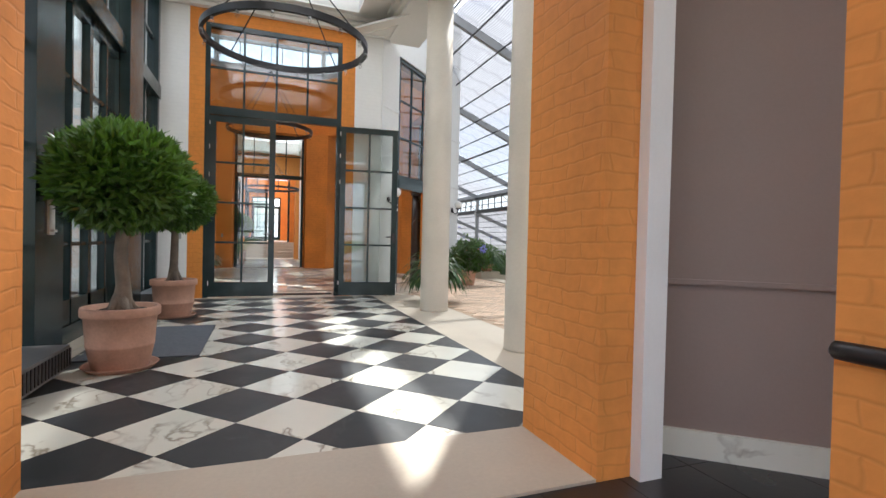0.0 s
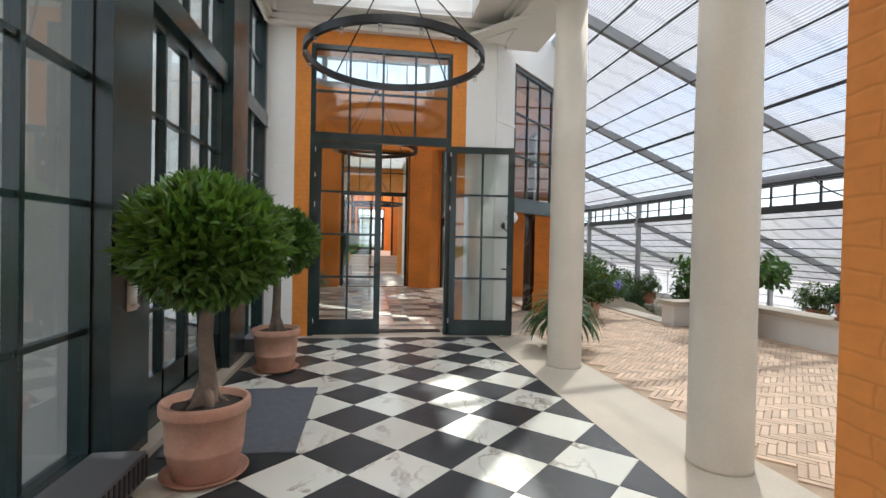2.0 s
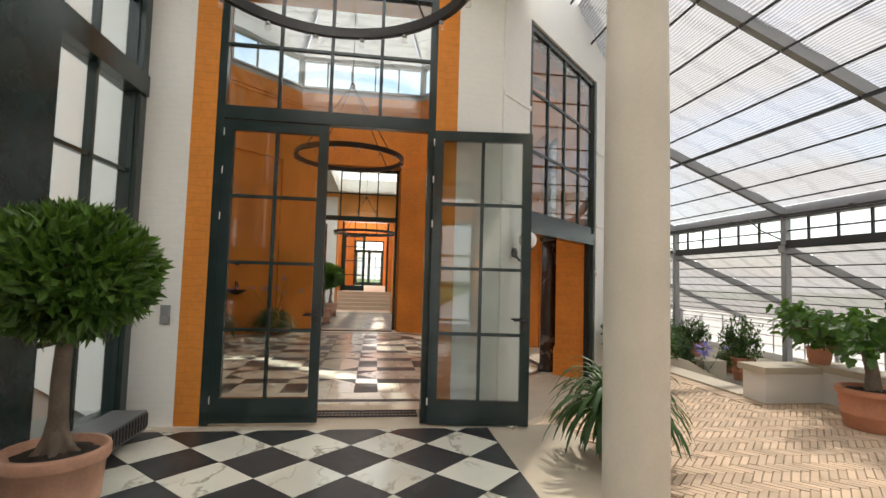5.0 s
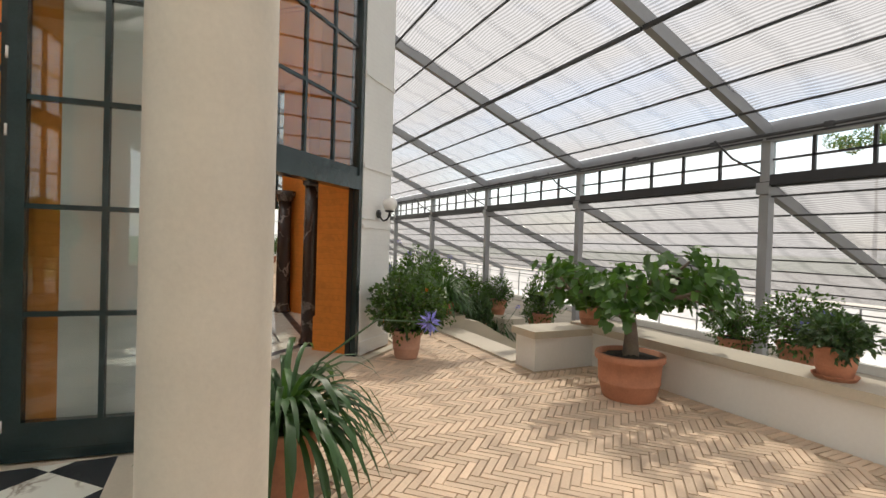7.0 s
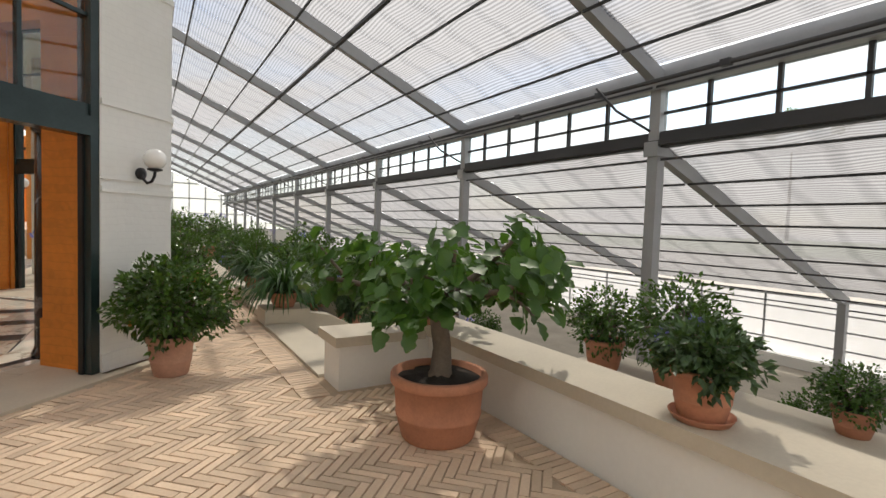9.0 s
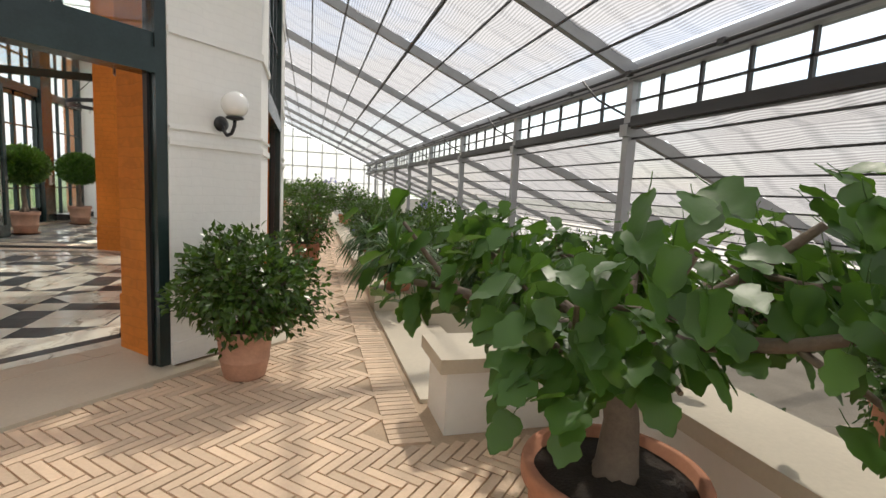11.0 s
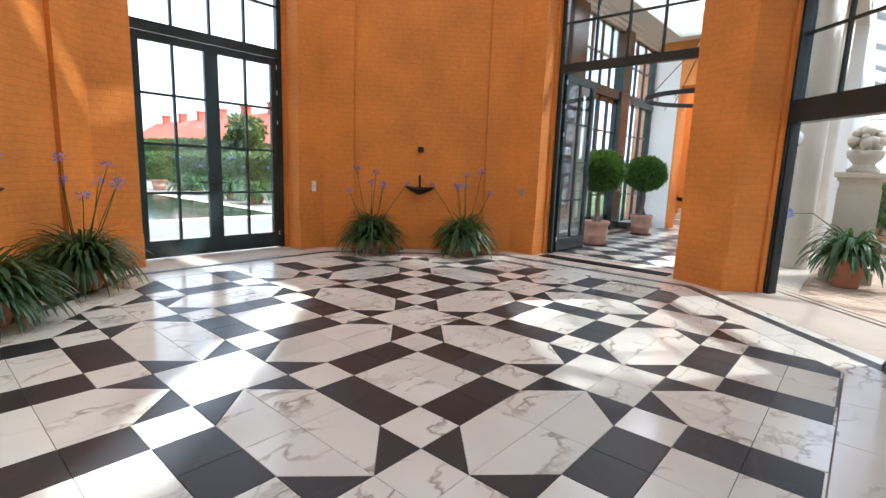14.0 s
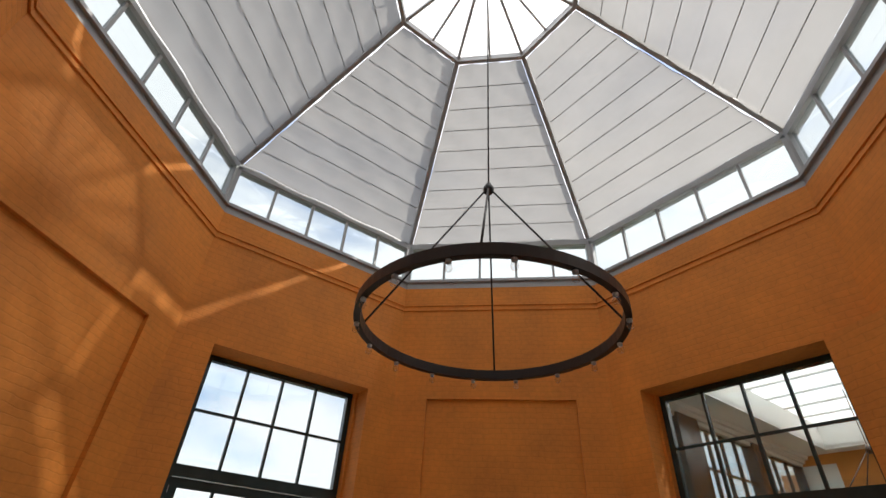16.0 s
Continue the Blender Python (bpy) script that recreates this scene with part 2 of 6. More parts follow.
def leaf_mat(name, base, rough=0.4, var=0.35, glow=0.25):
    m = mat(name, base, rough, var=0.15, scale=4, fine=40, bump=0.1, island=var)
    t = m.node_tree
    b, out = t.nodes["Principled BSDF"], t.nodes["Material Output"]
    tl, mx = t.nodes.new("ShaderNodeBsdfTranslucent"), t.nodes.new("ShaderNodeMixShader")
    tl.inputs["Color"].default_value = (base[0] * 2.2, base[1] * 2.0, base[2] * 0.9, 1)
    mx.inputs["Fac"].default_value = glow
    t.links.new(b.outputs["BSDF"], mx.inputs[1])
    t.links.new(tl.outputs["BSDF"], mx.inputs[2])
    t.links.new(mx.outputs["Shader"], out.inputs["Surface"])
    return m


ORANGE = brick_wall("ochre_limewash", (0.68, 0.24, 0.036), 0.17, 0.22, 0.074)
ORANGE_BRICK = brick_wall("ochre_painted_brick", (0.7, 0.265, 0.055), 0.19, var=0.2, row=0.074)
WHITE_WALL = brick_wall("white_painted_brick", (0.8, 0.8, 0.77), 0.05, 0.05)
PLASTER = mat("white_plaster", (0.8, 0.79, 0.75), 0.7, var=0.05, scale=1.5, fine=30, bump=0.08)
STEEL = mat("dark_green_steel", (0.018, 0.034, 0.034), 0.22, var=0.25, scale=5, fine=70, bump=0.06)
BLACK = mat("black_metal", (0.012, 0.012, 0.013), 0.4, var=0.25, scale=5, bump=0.05)
STONE = mat("pale_limestone", (0.53, 0.47, 0.37), 0.6, var=0.12, scale=1.8, fine=45, bump=0.12)
COLUMN = mat("pale_stone_column", (0.56, 0.51, 0.42), 0.55, var=0.1, scale=2.2, fine=50, bump=0.08)
DARK_TILE = mat("dark_floor_tile", (0.022, 0.021, 0.022), 0.3, var=0.3, scale=2.5, fine=50, bump=0.05, random=0.2)
M_WHITE = marble("white_marble", (0.755, 0.76, 0.665), (0.27, 0.23, 0.17), 0.13, 0.85)
M_BLACK = marble("black_slate_marble", (0.031, 0.036, 0.039), (0.14, 0.14, 0.14), 0.36, 0.25, 0.25)
M_COLUMN = marble("dark_veined_marble", (0.045, 0.037, 0.035), (0.4, 0.37, 0.35), 0.15, 0.8)
JOINT = mat("grey_joint", (0.33, 0.31, 0.28), 0.8, var=0.15)
BRICK = mat("buff_floor_brick", (0.66, 0.5, 0.36), 0.75, var=0.16, scale=2.2, fine=60, bump=0.3, random=0.15)
BRICK_FAR = mat("buff_floor_brick_rest", (0.66, 0.5, 0.36), 0.75, var=0.16, scale=2.2, fine=60, bump=0.3, island=0.15)
MORTAR = mat("sandy_mortar", (0.44, 0.33, 0.23), 0.9, var=0.2, scale=6, bump=0.3)
GALV = mat("grey_painted_steel", (0.34, 0.35, 0.36), 0.45, 0.3, var=0.1, scale=4, bump=0.04)
DARK_BAR = mat("dark_grey_bar", (0.055, 0.056, 0.06), 0.5, 0.3, var=0.15)
GLASS = glass_mat("window_glass")
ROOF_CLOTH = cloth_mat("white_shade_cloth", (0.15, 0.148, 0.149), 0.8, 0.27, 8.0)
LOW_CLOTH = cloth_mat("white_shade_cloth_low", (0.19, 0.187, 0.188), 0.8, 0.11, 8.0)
GABLE_CLOTH = cloth_mat("white_gable_screen", (0.6, 0.6, 0.6), 0.85, 0.3)
CROWN_GLASS = cloth_mat("frosted_crown_glass", (0.8, 0.8, 0.8), 0.9, 0.14)
BLIND = cloth_mat("grey_white_blind", (0.245, 0.242, 0.234), 0.65, 0.05)
SKYLIGHT = cloth_mat("milky_skylight", (0.9, 0.9, 0.9), 0.85, 0.45)
TERRACOTTA = mat("weathered_terracotta", (0.46, 0.2, 0.115), 0.8, var=0.22, scale=6, fine=50, bump=0.15, random=0.08)
TERRACOTTA_PALE = mat("pale_terracotta", (0.47, 0.27, 0.19), 0.85, var=0.25, scale=7, fine=50, bump=0.15, random=0.08)
SOIL = mat("dark_soil", (0.028, 0.02, 0.014), 0.95, var=0.4, scale=25, fine=90, bump=0.9)
BARK = mat("grey_bark", (0.16, 0.125, 0.095), 0.85, var=0.3, scale=12, fine=70, bump=0.5)
L_BAY = leaf_mat("bay_leaf", (0.062, 0.14, 0.022), 0.33, 0.5)
CASING = mat("grey_casing", (0.17, 0.175, 0.18), 0.45, 0.3, var=0.1, scale=4, bump=0.04)
L_FIG = leaf_mat("fig_leaf", (0.045, 0.108, 0.022), 0.42, 0.35, 0.34)
L_CITRUS = leaf_mat("citrus_leaf", (0.05, 0.108, 0.022), 0.27, 0.5)
L_STRAP = leaf_mat("strap_leaf", (0.04, 0.098, 0.03), 0.45, 0.35)
L_SHRUB = leaf_mat("shrub_leaf", (0.045, 0.09, 0.035), 0.45, 0.45)
L_HEDGE = leaf_mat("hedge_leaf", (0.06, 0.11, 0.035), 0.6, 0.4)
FLOWER = mat("lilac_flower", (0.24, 0.24, 0.62), 0.6, var=0.2, island=0.2)
FRUIT = mat("orange_fruit", (0.75, 0.22, 0.02), 0.45, var=0.1, bump=0.3, fine=200)
MAT_FABRIC = mat("grey_door_mat", (0.12, 0.13, 0.145), 0.95, var=0.2, scale=20, fine=300, bump=0.7)
OPAL = mat("opal_globe", (0.85, 0.85, 0.82), 0.25, var=0.02, bump=0)
BULB = glass_mat("clear_bulb", (0.95, 0.95, 0.95))
GREY_PANEL = mat("taupe_panel", (0.3, 0.23, 0.2), 0.6, var=0.06, scale=2, bump=0.05)
WHITE_PAINT = mat("white_paint", (0.78, 0.77, 0.74), 0.5, var=0.04, bump=0.03)
SWITCH = mat("switch_metal", (0.36, 0.37, 0.38), 0.4, 0.4, var=0.05)
SWITCH_W = mat("switch_white", (0.75, 0.74, 0.7), 0.4, var=0.03)
LEAD = mat("dark_bronze", (0.045, 0.036, 0.036), 0.45, 0.6, var=0.3, scale=8)
GRAVEL = mat("pale_gravel", (0.2, 0.185, 0.16), 0.95, var=0.2, scale=3, fine=90, bump=0.4)
GRASS = mat("grass", (0.07, 0.12, 0.03), 0.9, var=0.35, scale=1.5, fine=40, bump=0.5)
ROOF_TILE = mat("red_roof_tile", (0.5, 0.105, 0.06), 0.8, var=0.2, scale=1.0, fine=12, bump=0.4)
FACADE = mat("yellow_facade", (0.55, 0.38, 0.2), 0.85, var=0.15)
WATER = mat("pond_water", (0.02, 0.03, 0.025), 0.05, var=0.2, scale=1, fine=6, bump=0.05)
GARDEN_SOIL = mat("garden_earth", (0.3, 0.27, 0.22), 0.95, var=0.25, scale=2, fine=40, bump=0.4)

# ---- mesh helpers ----


def box(bm, x0, x1, y0, y1, z0, z1, m=None):
    v = [bm.verts.new((x, y, z)) for z in (z0, z1) for x, y in ((x0, y0), (x1, y0), (x1, y1), (x0, y1))]
    if m is not None:
        for q in v:
            q.co = m @ q.co
    for f in ((3, 2, 1, 0), (4, 5, 6, 7), (0, 1, 5, 4), (1, 2, 6, 5), (2, 3, 7, 6), (3, 0, 4, 7)):
        bm.faces.new([v[i] for i in f])
    return bm


def prism(bm, poly, z0, z1, m=None):
    a = [bm.verts.new((x, y, z0)) for x, y in poly]
    b = [bm.verts.new((x, y, z1)) for x, y in poly]
    if m is not None:
        for q in a + b:
            q.co = m @ q.co
    n = len(poly)
    bm.faces.new(a[::-1])
    bm.faces.new(b)
    for i in range(n):
        bm.faces.new((a[i], a[(i + 1) % n], b[(i + 1) % n], b[i]))
    return bm


def bar(bm, p, q, w, h, up=(0, 0, 1)):
    """A straight bar from p to q, w wide and h high."""
    p, q = Vector(p), Vector(q)
    d = (q - p).normalized()
    s = d.cross(Vector(up))
    if s.length < 1e-4:
        s = d.cross(Vector((1, 0, 0)))
    s.normalize()
    u = s.cross(d)
    v = [bm.verts.new(c + s * a * w / 2 + u * b * h / 2) for c in (p, q) for a, b in ((-1, -1), (1, -1), (1, 1), (-1, 1))]
    for f in ((3, 2, 1, 0), (4, 5, 6, 7), (0, 1, 5, 4), (1, 2, 6, 5), (2, 3, 7, 6), (3, 0, 4, 7)):
        bm.faces.new([v[i] for i in f])
    return bm


def tube(bm, pts, radii, n=8, caps=True):
    """A round tube through points with a radius at each."""
    rings = []
    pts = [Vector(p) for p in pts]
    for i, p in enumerate(pts):
        d = (pts[min(i + 1, len(pts) - 1)] - pts[max(i - 1, 0)]).normalized()
        s = d.cross(Vector((0.31, 0.17, 1) if abs(d.z) < 0.95 else (1, 0.2, 0))).normalized()
        u = s.cross(d)
        r = radii[i] if hasattr(radii, "__len__") else radii
        rings.append([bm.verts.new(p + (s * math.cos(6.28318 * k / n) + u * math.sin(6.28318 * k / n)) * r) for k in range(n)])
    for a, b in zip(rings, rings[1:]):
        for k in range(n):
            f = bm.faces.new((a[k], a[(k + 1) % n], b[(k + 1) % n], b[k]))
            f.smooth = True
    if caps:
        bm.faces.new(rings[0][::-1])
        bm.faces.new(rings[-1])
    return bm


def lathe(bm, prof, n=32, centre=(0, 0, 0), smooth=True, close=False):
    """Turns a profile of (radius, height) round the upright axis."""
    cx, cy, cz = centre
    rings = [[bm.verts.new((cx + r * math.cos(2 * math.pi * k / n), cy + r * math.sin(2 * math.pi * k / n), cz + z)) for k in range(n)] for r, z in prof]
    pairs = list(zip(rings, rings[1:])) + ([(rings[-1], rings[0])] if close else [])
    for a, b in pairs:
        for k in range(n):
            f = bm.faces.new((a[k], a[(k + 1) % n], b[(k + 1) % n], b[k]))
            f.smooth = smooth
    if not close:
        if prof[0][0] > 0.001:
            bm.faces.new(rings[0][::-1])
        if prof[-1][0] > 0.001:
            bm.faces.new(rings[-1])
    return bm


def bevel(bm, w, seg=1):
    bmesh.ops.bevel(bm, geom=[e for e in bm.edges if e.is_manifold and e.calc_face_angle(0) > 0.5], offset=w, segments=seg, affect="EDGES", clamp_overlap=True)
    return bm


def mesh_of(name, bm, material):
    bmesh.ops.recalc_face_normals(bm, faces=bm.faces)
    me = bpy.data.meshes.new(name)
    bm.to_mesh(me)
    bm.free()
    me.materials.append(material)
    return me


def part(name, bm, material, parent, label=""):
    ob = new(name, mesh_of(name, bm, material))
    ob.parent = parent
    if label:
        tagged(ob, label)
    return ob


def parts(name, bm, material, parent):
    """Links every loose piece of a bmesh as a part of its own."""
    left = set(bm.verts)
    while left:
        todo, isle = [left.pop()], []
        while todo:
            v = todo.pop()
            isle.append(v)
            for e in v.link_edges:
                w = e.other_vert(v)
                if w in left:
                    left.remove(w)
                    todo.append(w)
        one = bmesh.new()
        made = {v: one.verts.new(v.co) for v in isle}
        for f in {f for v in isle for f in v.link_faces}:
            one.faces.new([made[v] for v in f.verts]).smooth = f.smooth
        part(name, one, material, parent)
    bm.free()


def thing(name, label, category, group=""):
    return tagged(new(name), label, category, group)


def struct(name, bm, material, label, category="wall"):
    return tagged(new(name, mesh_of(name, bm, material)), label, category, kind="structure")


def put(ob, m):
    ob.matrix_basis = m
    return ob


def B():
    return bmesh.new()


def leaf_mesh(name, leaves, material, shape=None):
    """Joins many folded leaves: each (base, along, normal, length, width)."""
    vs, fs = [], []
    for p, d, nrm, ln, w in leaves:
        p, d, nrm = Vector(p), Vector(d).normalized(), Vector(nrm)
        s = d.cross(nrm)
        if s.length < 1e-3:
            s = d.cross(Vector((0.3, 0.8, 0.5)))
        s.normalize()
        u = s.cross(d)
        i = len(vs)
        vs += [p, p + d * ln * 0.45 + s * w / 2 + u * w * 0.12, p + d * ln * 0.5 - u * w * 0.06, p + d * ln * 0.45 - s * w / 2 + u * w * 0.12, p + d * ln - u * ln * 0.08]
        fs += [(i, i + 1, i + 2), (i, i + 2, i + 3), (i + 1, i + 4, i + 2), (i + 2, i + 4, i + 3)]
    me = bpy.data.meshes.new(name)
    me.from_pydata([tuple(v) for v in vs], [], fs)
    me.materials.append(material)
    return me


def leaf_part(name, leaves, material, parent, label=""):
    ob = new(name, leaf_mesh(name, leaves, material))
    ob.parent = parent
    if label:
        tagged(ob, label)
    return ob


rnd = random.Random(7)


def rdir():
    while True:
        v = Vector((rnd.uniform(-1, 1), rnd.uniform(-1, 1), rnd.uniform(-1, 1)))
        if 0.05 < v.length < 1:
            return v.normalized()

# ---- plan ----
CY = 4.245                      # the octagon's centre lies at (0, CY)
RI, RM, RO = 3.8, 4.1, 4.35     # inner face, middle and outer face of its walls
T8 = math.tan(math.pi / 8)
SIDES = {"south": -90, "south_east": -45, "east": 0, "north_east": 45, "north": 90, "north_west": 135, "west": 180, "south_west": 225}
DOORS, NICHES, GLASS_DOORS = ("south", "north", "west"), ("north_west", "south_west"), ("south_east", "east", "north_east")
LEAF = 1.05
X_L, X_R, X_S = -1.58, 1.655, 2.45   # tiled floor of the galleries, and the stone strip beside it
Y_END = -6.3
COLUMN_Y = (-2.02, -4.62)
POST_X, POST_Y, POST_D = 8.65, 0.127, 3.577
ROOF_A, ROOF_B = (2.42, 5.62), (8.65, 2.94)
LOW_A, LOW_B = (8.65, 2.24), (13.75, 0.33)
GH_S, GH_N = -7.0, 34.0
PURLIN_B, PURLIN_A, CLEAR_X = (8.57, 2.975), (2.465, 5.6), 3.12


def side(k, rise=0.0):
    return pose(0, CY, rise, 0, 0, SIDES[k] - 90)


def trap(x0, x1, r0, r1):
    """A piece of an octagon side between two radii; x0 or x1 None runs to the mitred corner."""
    a = -r0 * T8 if x0 is None else x0
    b = r0 * T8 if x1 is None else x1
    c = r1 * T8 if x1 is None else x1
    d = -r1 * T8 if x0 is None else x0
    return [(a, r0), (b, r0), (c, r1), (d, r1)]


# ---- octagon walls ----
WI, ZO, RG = 1.11, 4.4, 4.31
OFF = {"south_east": 0.08, "north_east": -0.08}   # the doorways to the greenhouse stand a little off the middle
for k in SIDES:
    m = side(k)
    bm = B()
    if k in NICHES:
        for x0, x1 in ((None, -1.09), (1.09, None)):
            prism(bm, trap(x0, x1, RI, RM), 0, 4.37, m)
        prism(bm, trap(-1.09, 1.09, RI + 0.055, RM), 0, 4.37, m)
        prism(bm, trap(None, None, RI, RM), 4.37, 6.28, m)
        prism(bm, trap(None, -1.09, RI - 0.03, RI), 0, 0.42, m)
        prism(bm, trap(1.09, None, RI - 0.03, RI), 0, 0.42, m)
        prism(bm, trap(-1.09, 1.09, RI + 0.03, RI + 0.055), 0, 0.42, m)
    else:
        ox = OFF.get(k, 0.0)
        for x0, x1 in ((None, ox - WI), (ox + WI, None)):
            prism(bm, trap(x0, x1, RI, RM), 0, ZO, m)
            prism(bm, trap(x0, x1, RI - 0.03, RI), 0, 0.42, m)
        prism(bm, trap(None, None, RI, RM), ZO, 6.28, m)
    for z in (5.84, 5.93):
        prism(bm, trap(None, None, RI - 0.022, RI), z, z + 0.045, m)
    struct("wall_" + k, bm, ORANGE, "ochre limewashed masonry wall of the octagonal hall")
    bm = B()
    if k in NICHES:
        prism(bm, trap(None, None, RM, RO), 0, 6.28, m)
        struct("wall_outer_" + k, bm, WHITE_WALL, "white painted outer face of the octagonal hall")
        continue
    wo = 1.3 if k in DOORS else 1.105
    ox = OFF.get(k, 0.0)
    top = 4.6 if k in DOORS else 4.5
    ro = RO - 0.06 if k in DOORS else RG
    for x0, x1 in ((None, ox - wo), (ox + wo, None)):
        prism(bm, trap(x0, x1, RM, ro), 0, top, m)
        if k in GLASS_DOORS:
            for z, h in ((0.0, 0.16), (1.55, 0.05), (1.66, 0.02), (2.28, 0.05), (3.4, 0.05)):
                prism(bm, trap(x0, x1, RG, RG + 0.018), z, z + h, m)
    prism(bm, trap(None, None, RM, ro), top, 6.28, m)
    struct("wall_outer_" + k, bm, WHITE_WALL, "white painted brick face with string courses")
    bm = B()
    if k in DOORS:
        for s in (-1, 1):
            prism(bm, trap(min(s * 1.075, s * 1.3), max(s * 1.075, s * 1.3), RM, ro), 0, top, m)
        prism(bm, trap(-1.075, 1.075, RM, ro), ZO, top, m)
        struct("surround_" + k, bm, ORANGE, "ochre painted door surround", "trim")
    else:
        for s in (-1, 1):
            prism(bm, trap(ox + min(s * 1.06, s * 1.105), ox + max(s * 1.06, s * 1.105), RM, RM + 0.055), 0, top, m)
        struct("jamb_" + k, bm, ORANGE, "ochre painted door jamb", "trim")
    bm = B()
    prism(bm, trap(OFF.get(k, 0) - WI, OFF.get(k, 0) + WI, RI - 0.2, RO + 0.06), -0.12, -0.003 if k in GLASS_DOORS else -0.008, m)
    struct("threshold_" + k, bm, STONE, "pale stone threshold", "threshold")
    if k in GLASS_DOORS:
        for nm, r0, r1, z1 in (("trim_slab_", RO + 0.06, RO + 0.13, 0.012), ("trim_roll_", RO + 0.13, RO + 0.19, 0.022)):
            struct(nm + k, prism(B(), trap(None, None, r0, r1), -0.05, z1, m), STONE, "pale stone edging along the hall", "trim")

# splayed piers between the doorways
for a, b in (("north", "north_east"), ("north_east", "east"), ("east", "south_east"), ("south_east", "south")):
    bm = B()
    for r, z in ((3.68, ZO), (3.65, 0.42)):
        q = []
        for k, s, outer in ((a, 1, False), (b, -1, False), (b, -1, True), (a, 1, True)):
            x_in, x_out = (1.11, 1.11) if k in DOORS else (1.1 + s * OFF.get(k, 0), 1.095 + s * OFF.get(k, 0))
            r_in = r + 0.06 if k in DOORS else r
            v = side(k) @ Vector((s * (x_out if outer else x_in), RM - 0.01 if outer else r_in, 0))
            q.append((v.x, v.y))
        prism(bm, q, 0, z)
    struct("pier_" + b, bm, ORANGE, "ochre splayed pier between two doorways")

# clerestory, roof blinds and lantern
RIDGE_R, RIDGE_Z, EAVE_R, EAVE_Z = 1.25, 9.0, 3.92, 7.3
bm = B()
for k in SIDES:
    m = side(k)
    prism(bm, trap(None, None, RI + 0.02, RO), 6.28, 6.4, m)
    prism(bm, trap(None, None, RI - 0.03, RI + 0.3), 6.4, 6.45, m)
    prism(bm, trap(None, None, 3.9, 4.05), 7.2, 7.32, m)
struct("eaves_rim", bm, GALV, "grey steel rim of the glazed lantern roof", "trim")
for k in SIDES:
    m = side(k)
    win = tagged(new("clerestory_" + k), "band of clear clerestory panes in grey steel", "window", "clerestory windows", "structure")
    bm = B()
    for i in range(6):
        x = -1.6 + 0.64 * i
        box(bm, x - 0.02, x + 0.02, 3.94, 3.99, 6.45, 7.2, m)
    for s in (-1, 1):
        box(bm, s * 1.6 - 0.04, s * 1.6 + 0.04, 3.9, 4.0, 6.45, 7.25, m)
    parts("mullion", bm, GALV, win)
    for i in range(5):
        bm = B()
        x = -1.6 + 0.64 * i
        box(bm, x + 0.02, x + 0.62, 3.96, 3.966, 6.45, 7.2, m)
        part("pane", bm, GLASS, win).visible_shadow = False
bm = B()
for k in SIDES:
    m = side(k)
    a = m @ Vector((EAVE_R * T8, EAVE_R, EAVE_Z))
    b = m @ Vector((RIDGE_R * T8, RIDGE_R, RIDGE_Z))
    c = m @ Vector((-RIDGE_R * T8, RIDGE_R, RIDGE_Z))
    bar(bm, a + Vector((0, 0, 0.06)), b + Vector((0, 0, 0.06)), 0.07, 0.11)
    bar(bm, b, c, 0.06, 0.12)
    apex = Vector((0, CY, RIDGE_Z + 0.55))
    bar(bm, b, apex, 0.04, 0.05)
    bar(bm, (b + c) / 2, apex, 0.03, 0.04)
    for u in (0.3, 0.7):
        tube(bm, [b.lerp(c, u), b.lerp(c, u) + Vector((0, 0, 0.16))], 0.018, 6)
struct("roof_frame", bm, GALV, "grey steel hips and ring of the glazed roof", "roof frame")
lantern = tagged(new("lantern_glazing"), "clear glass crown of the octagonal roof", "skylight", kind="structure")
for k in SIDES:
    m = side(k)
    b, c = m @ Vector((RIDGE_R * T8, RIDGE_R, RIDGE_Z + 0.03)), m @ Vector((-RIDGE_R * T8, RIDGE_R, RIDGE_Z + 0.03))
    bm = B()
    v = [bm.verts.new(q) for q in (b, c, Vector((0, CY, RIDGE_Z + 0.57)))]
    bm.faces.new(v)
    part("pane", bm, CROWN_GLASS, lantern)
for k in SIDES:
    m = side(k)
    bm = B()
    grid = []
    n, w = 36, 10
    for i in range(n + 1):
        u = i / n
        r, z = EAVE_R + (RIDGE_R - EAVE_R) * u * 0.97 - 0.03, EAVE_Z + (RIDGE_Z - EAVE_Z) * u * 0.97
        half = r * T8 - 0.045
        sag = 0.02 * abs(math.sin(math.pi * u * 9)) ** 0.7
        grid.append([bm.verts.new(m @ Vector((half * (2 * j / w - 1), r, z - sag + 0.02 * math.sin(j * 1.7 + i)))) for j in range(w + 1)])
    for i in range(n):
        for j in range(w):
            f = bm.faces.new((grid[i][j], grid[i][j + 1], grid[i + 1][j + 1], grid[i + 1][j]))
            f.smooth = True
    bl = thing("roof_blind", "off-white folded fabric blind under the glass roof", "blind", "roof blinds")
    part("fabric", bm, BLIND, bl)
    bm = B()
    for i in range(1, 9):
        u = i / 9
        r, z = EAVE_R + (RIDGE_R - EAVE_R) * u * 0.97 - 0.03, EAVE_Z + (RIDGE_Z - EAVE_Z) * u * 0.97
        half = r * T8 - 0.08
        bar(bm, m @ Vector((-half, r, z - 0.005)), m @ Vector((half, r, z - 0.005)), 0.01, 0.008)
    parts("batten", bm, BLIND, bl)

# ---- galleries north and south of the octagon ----


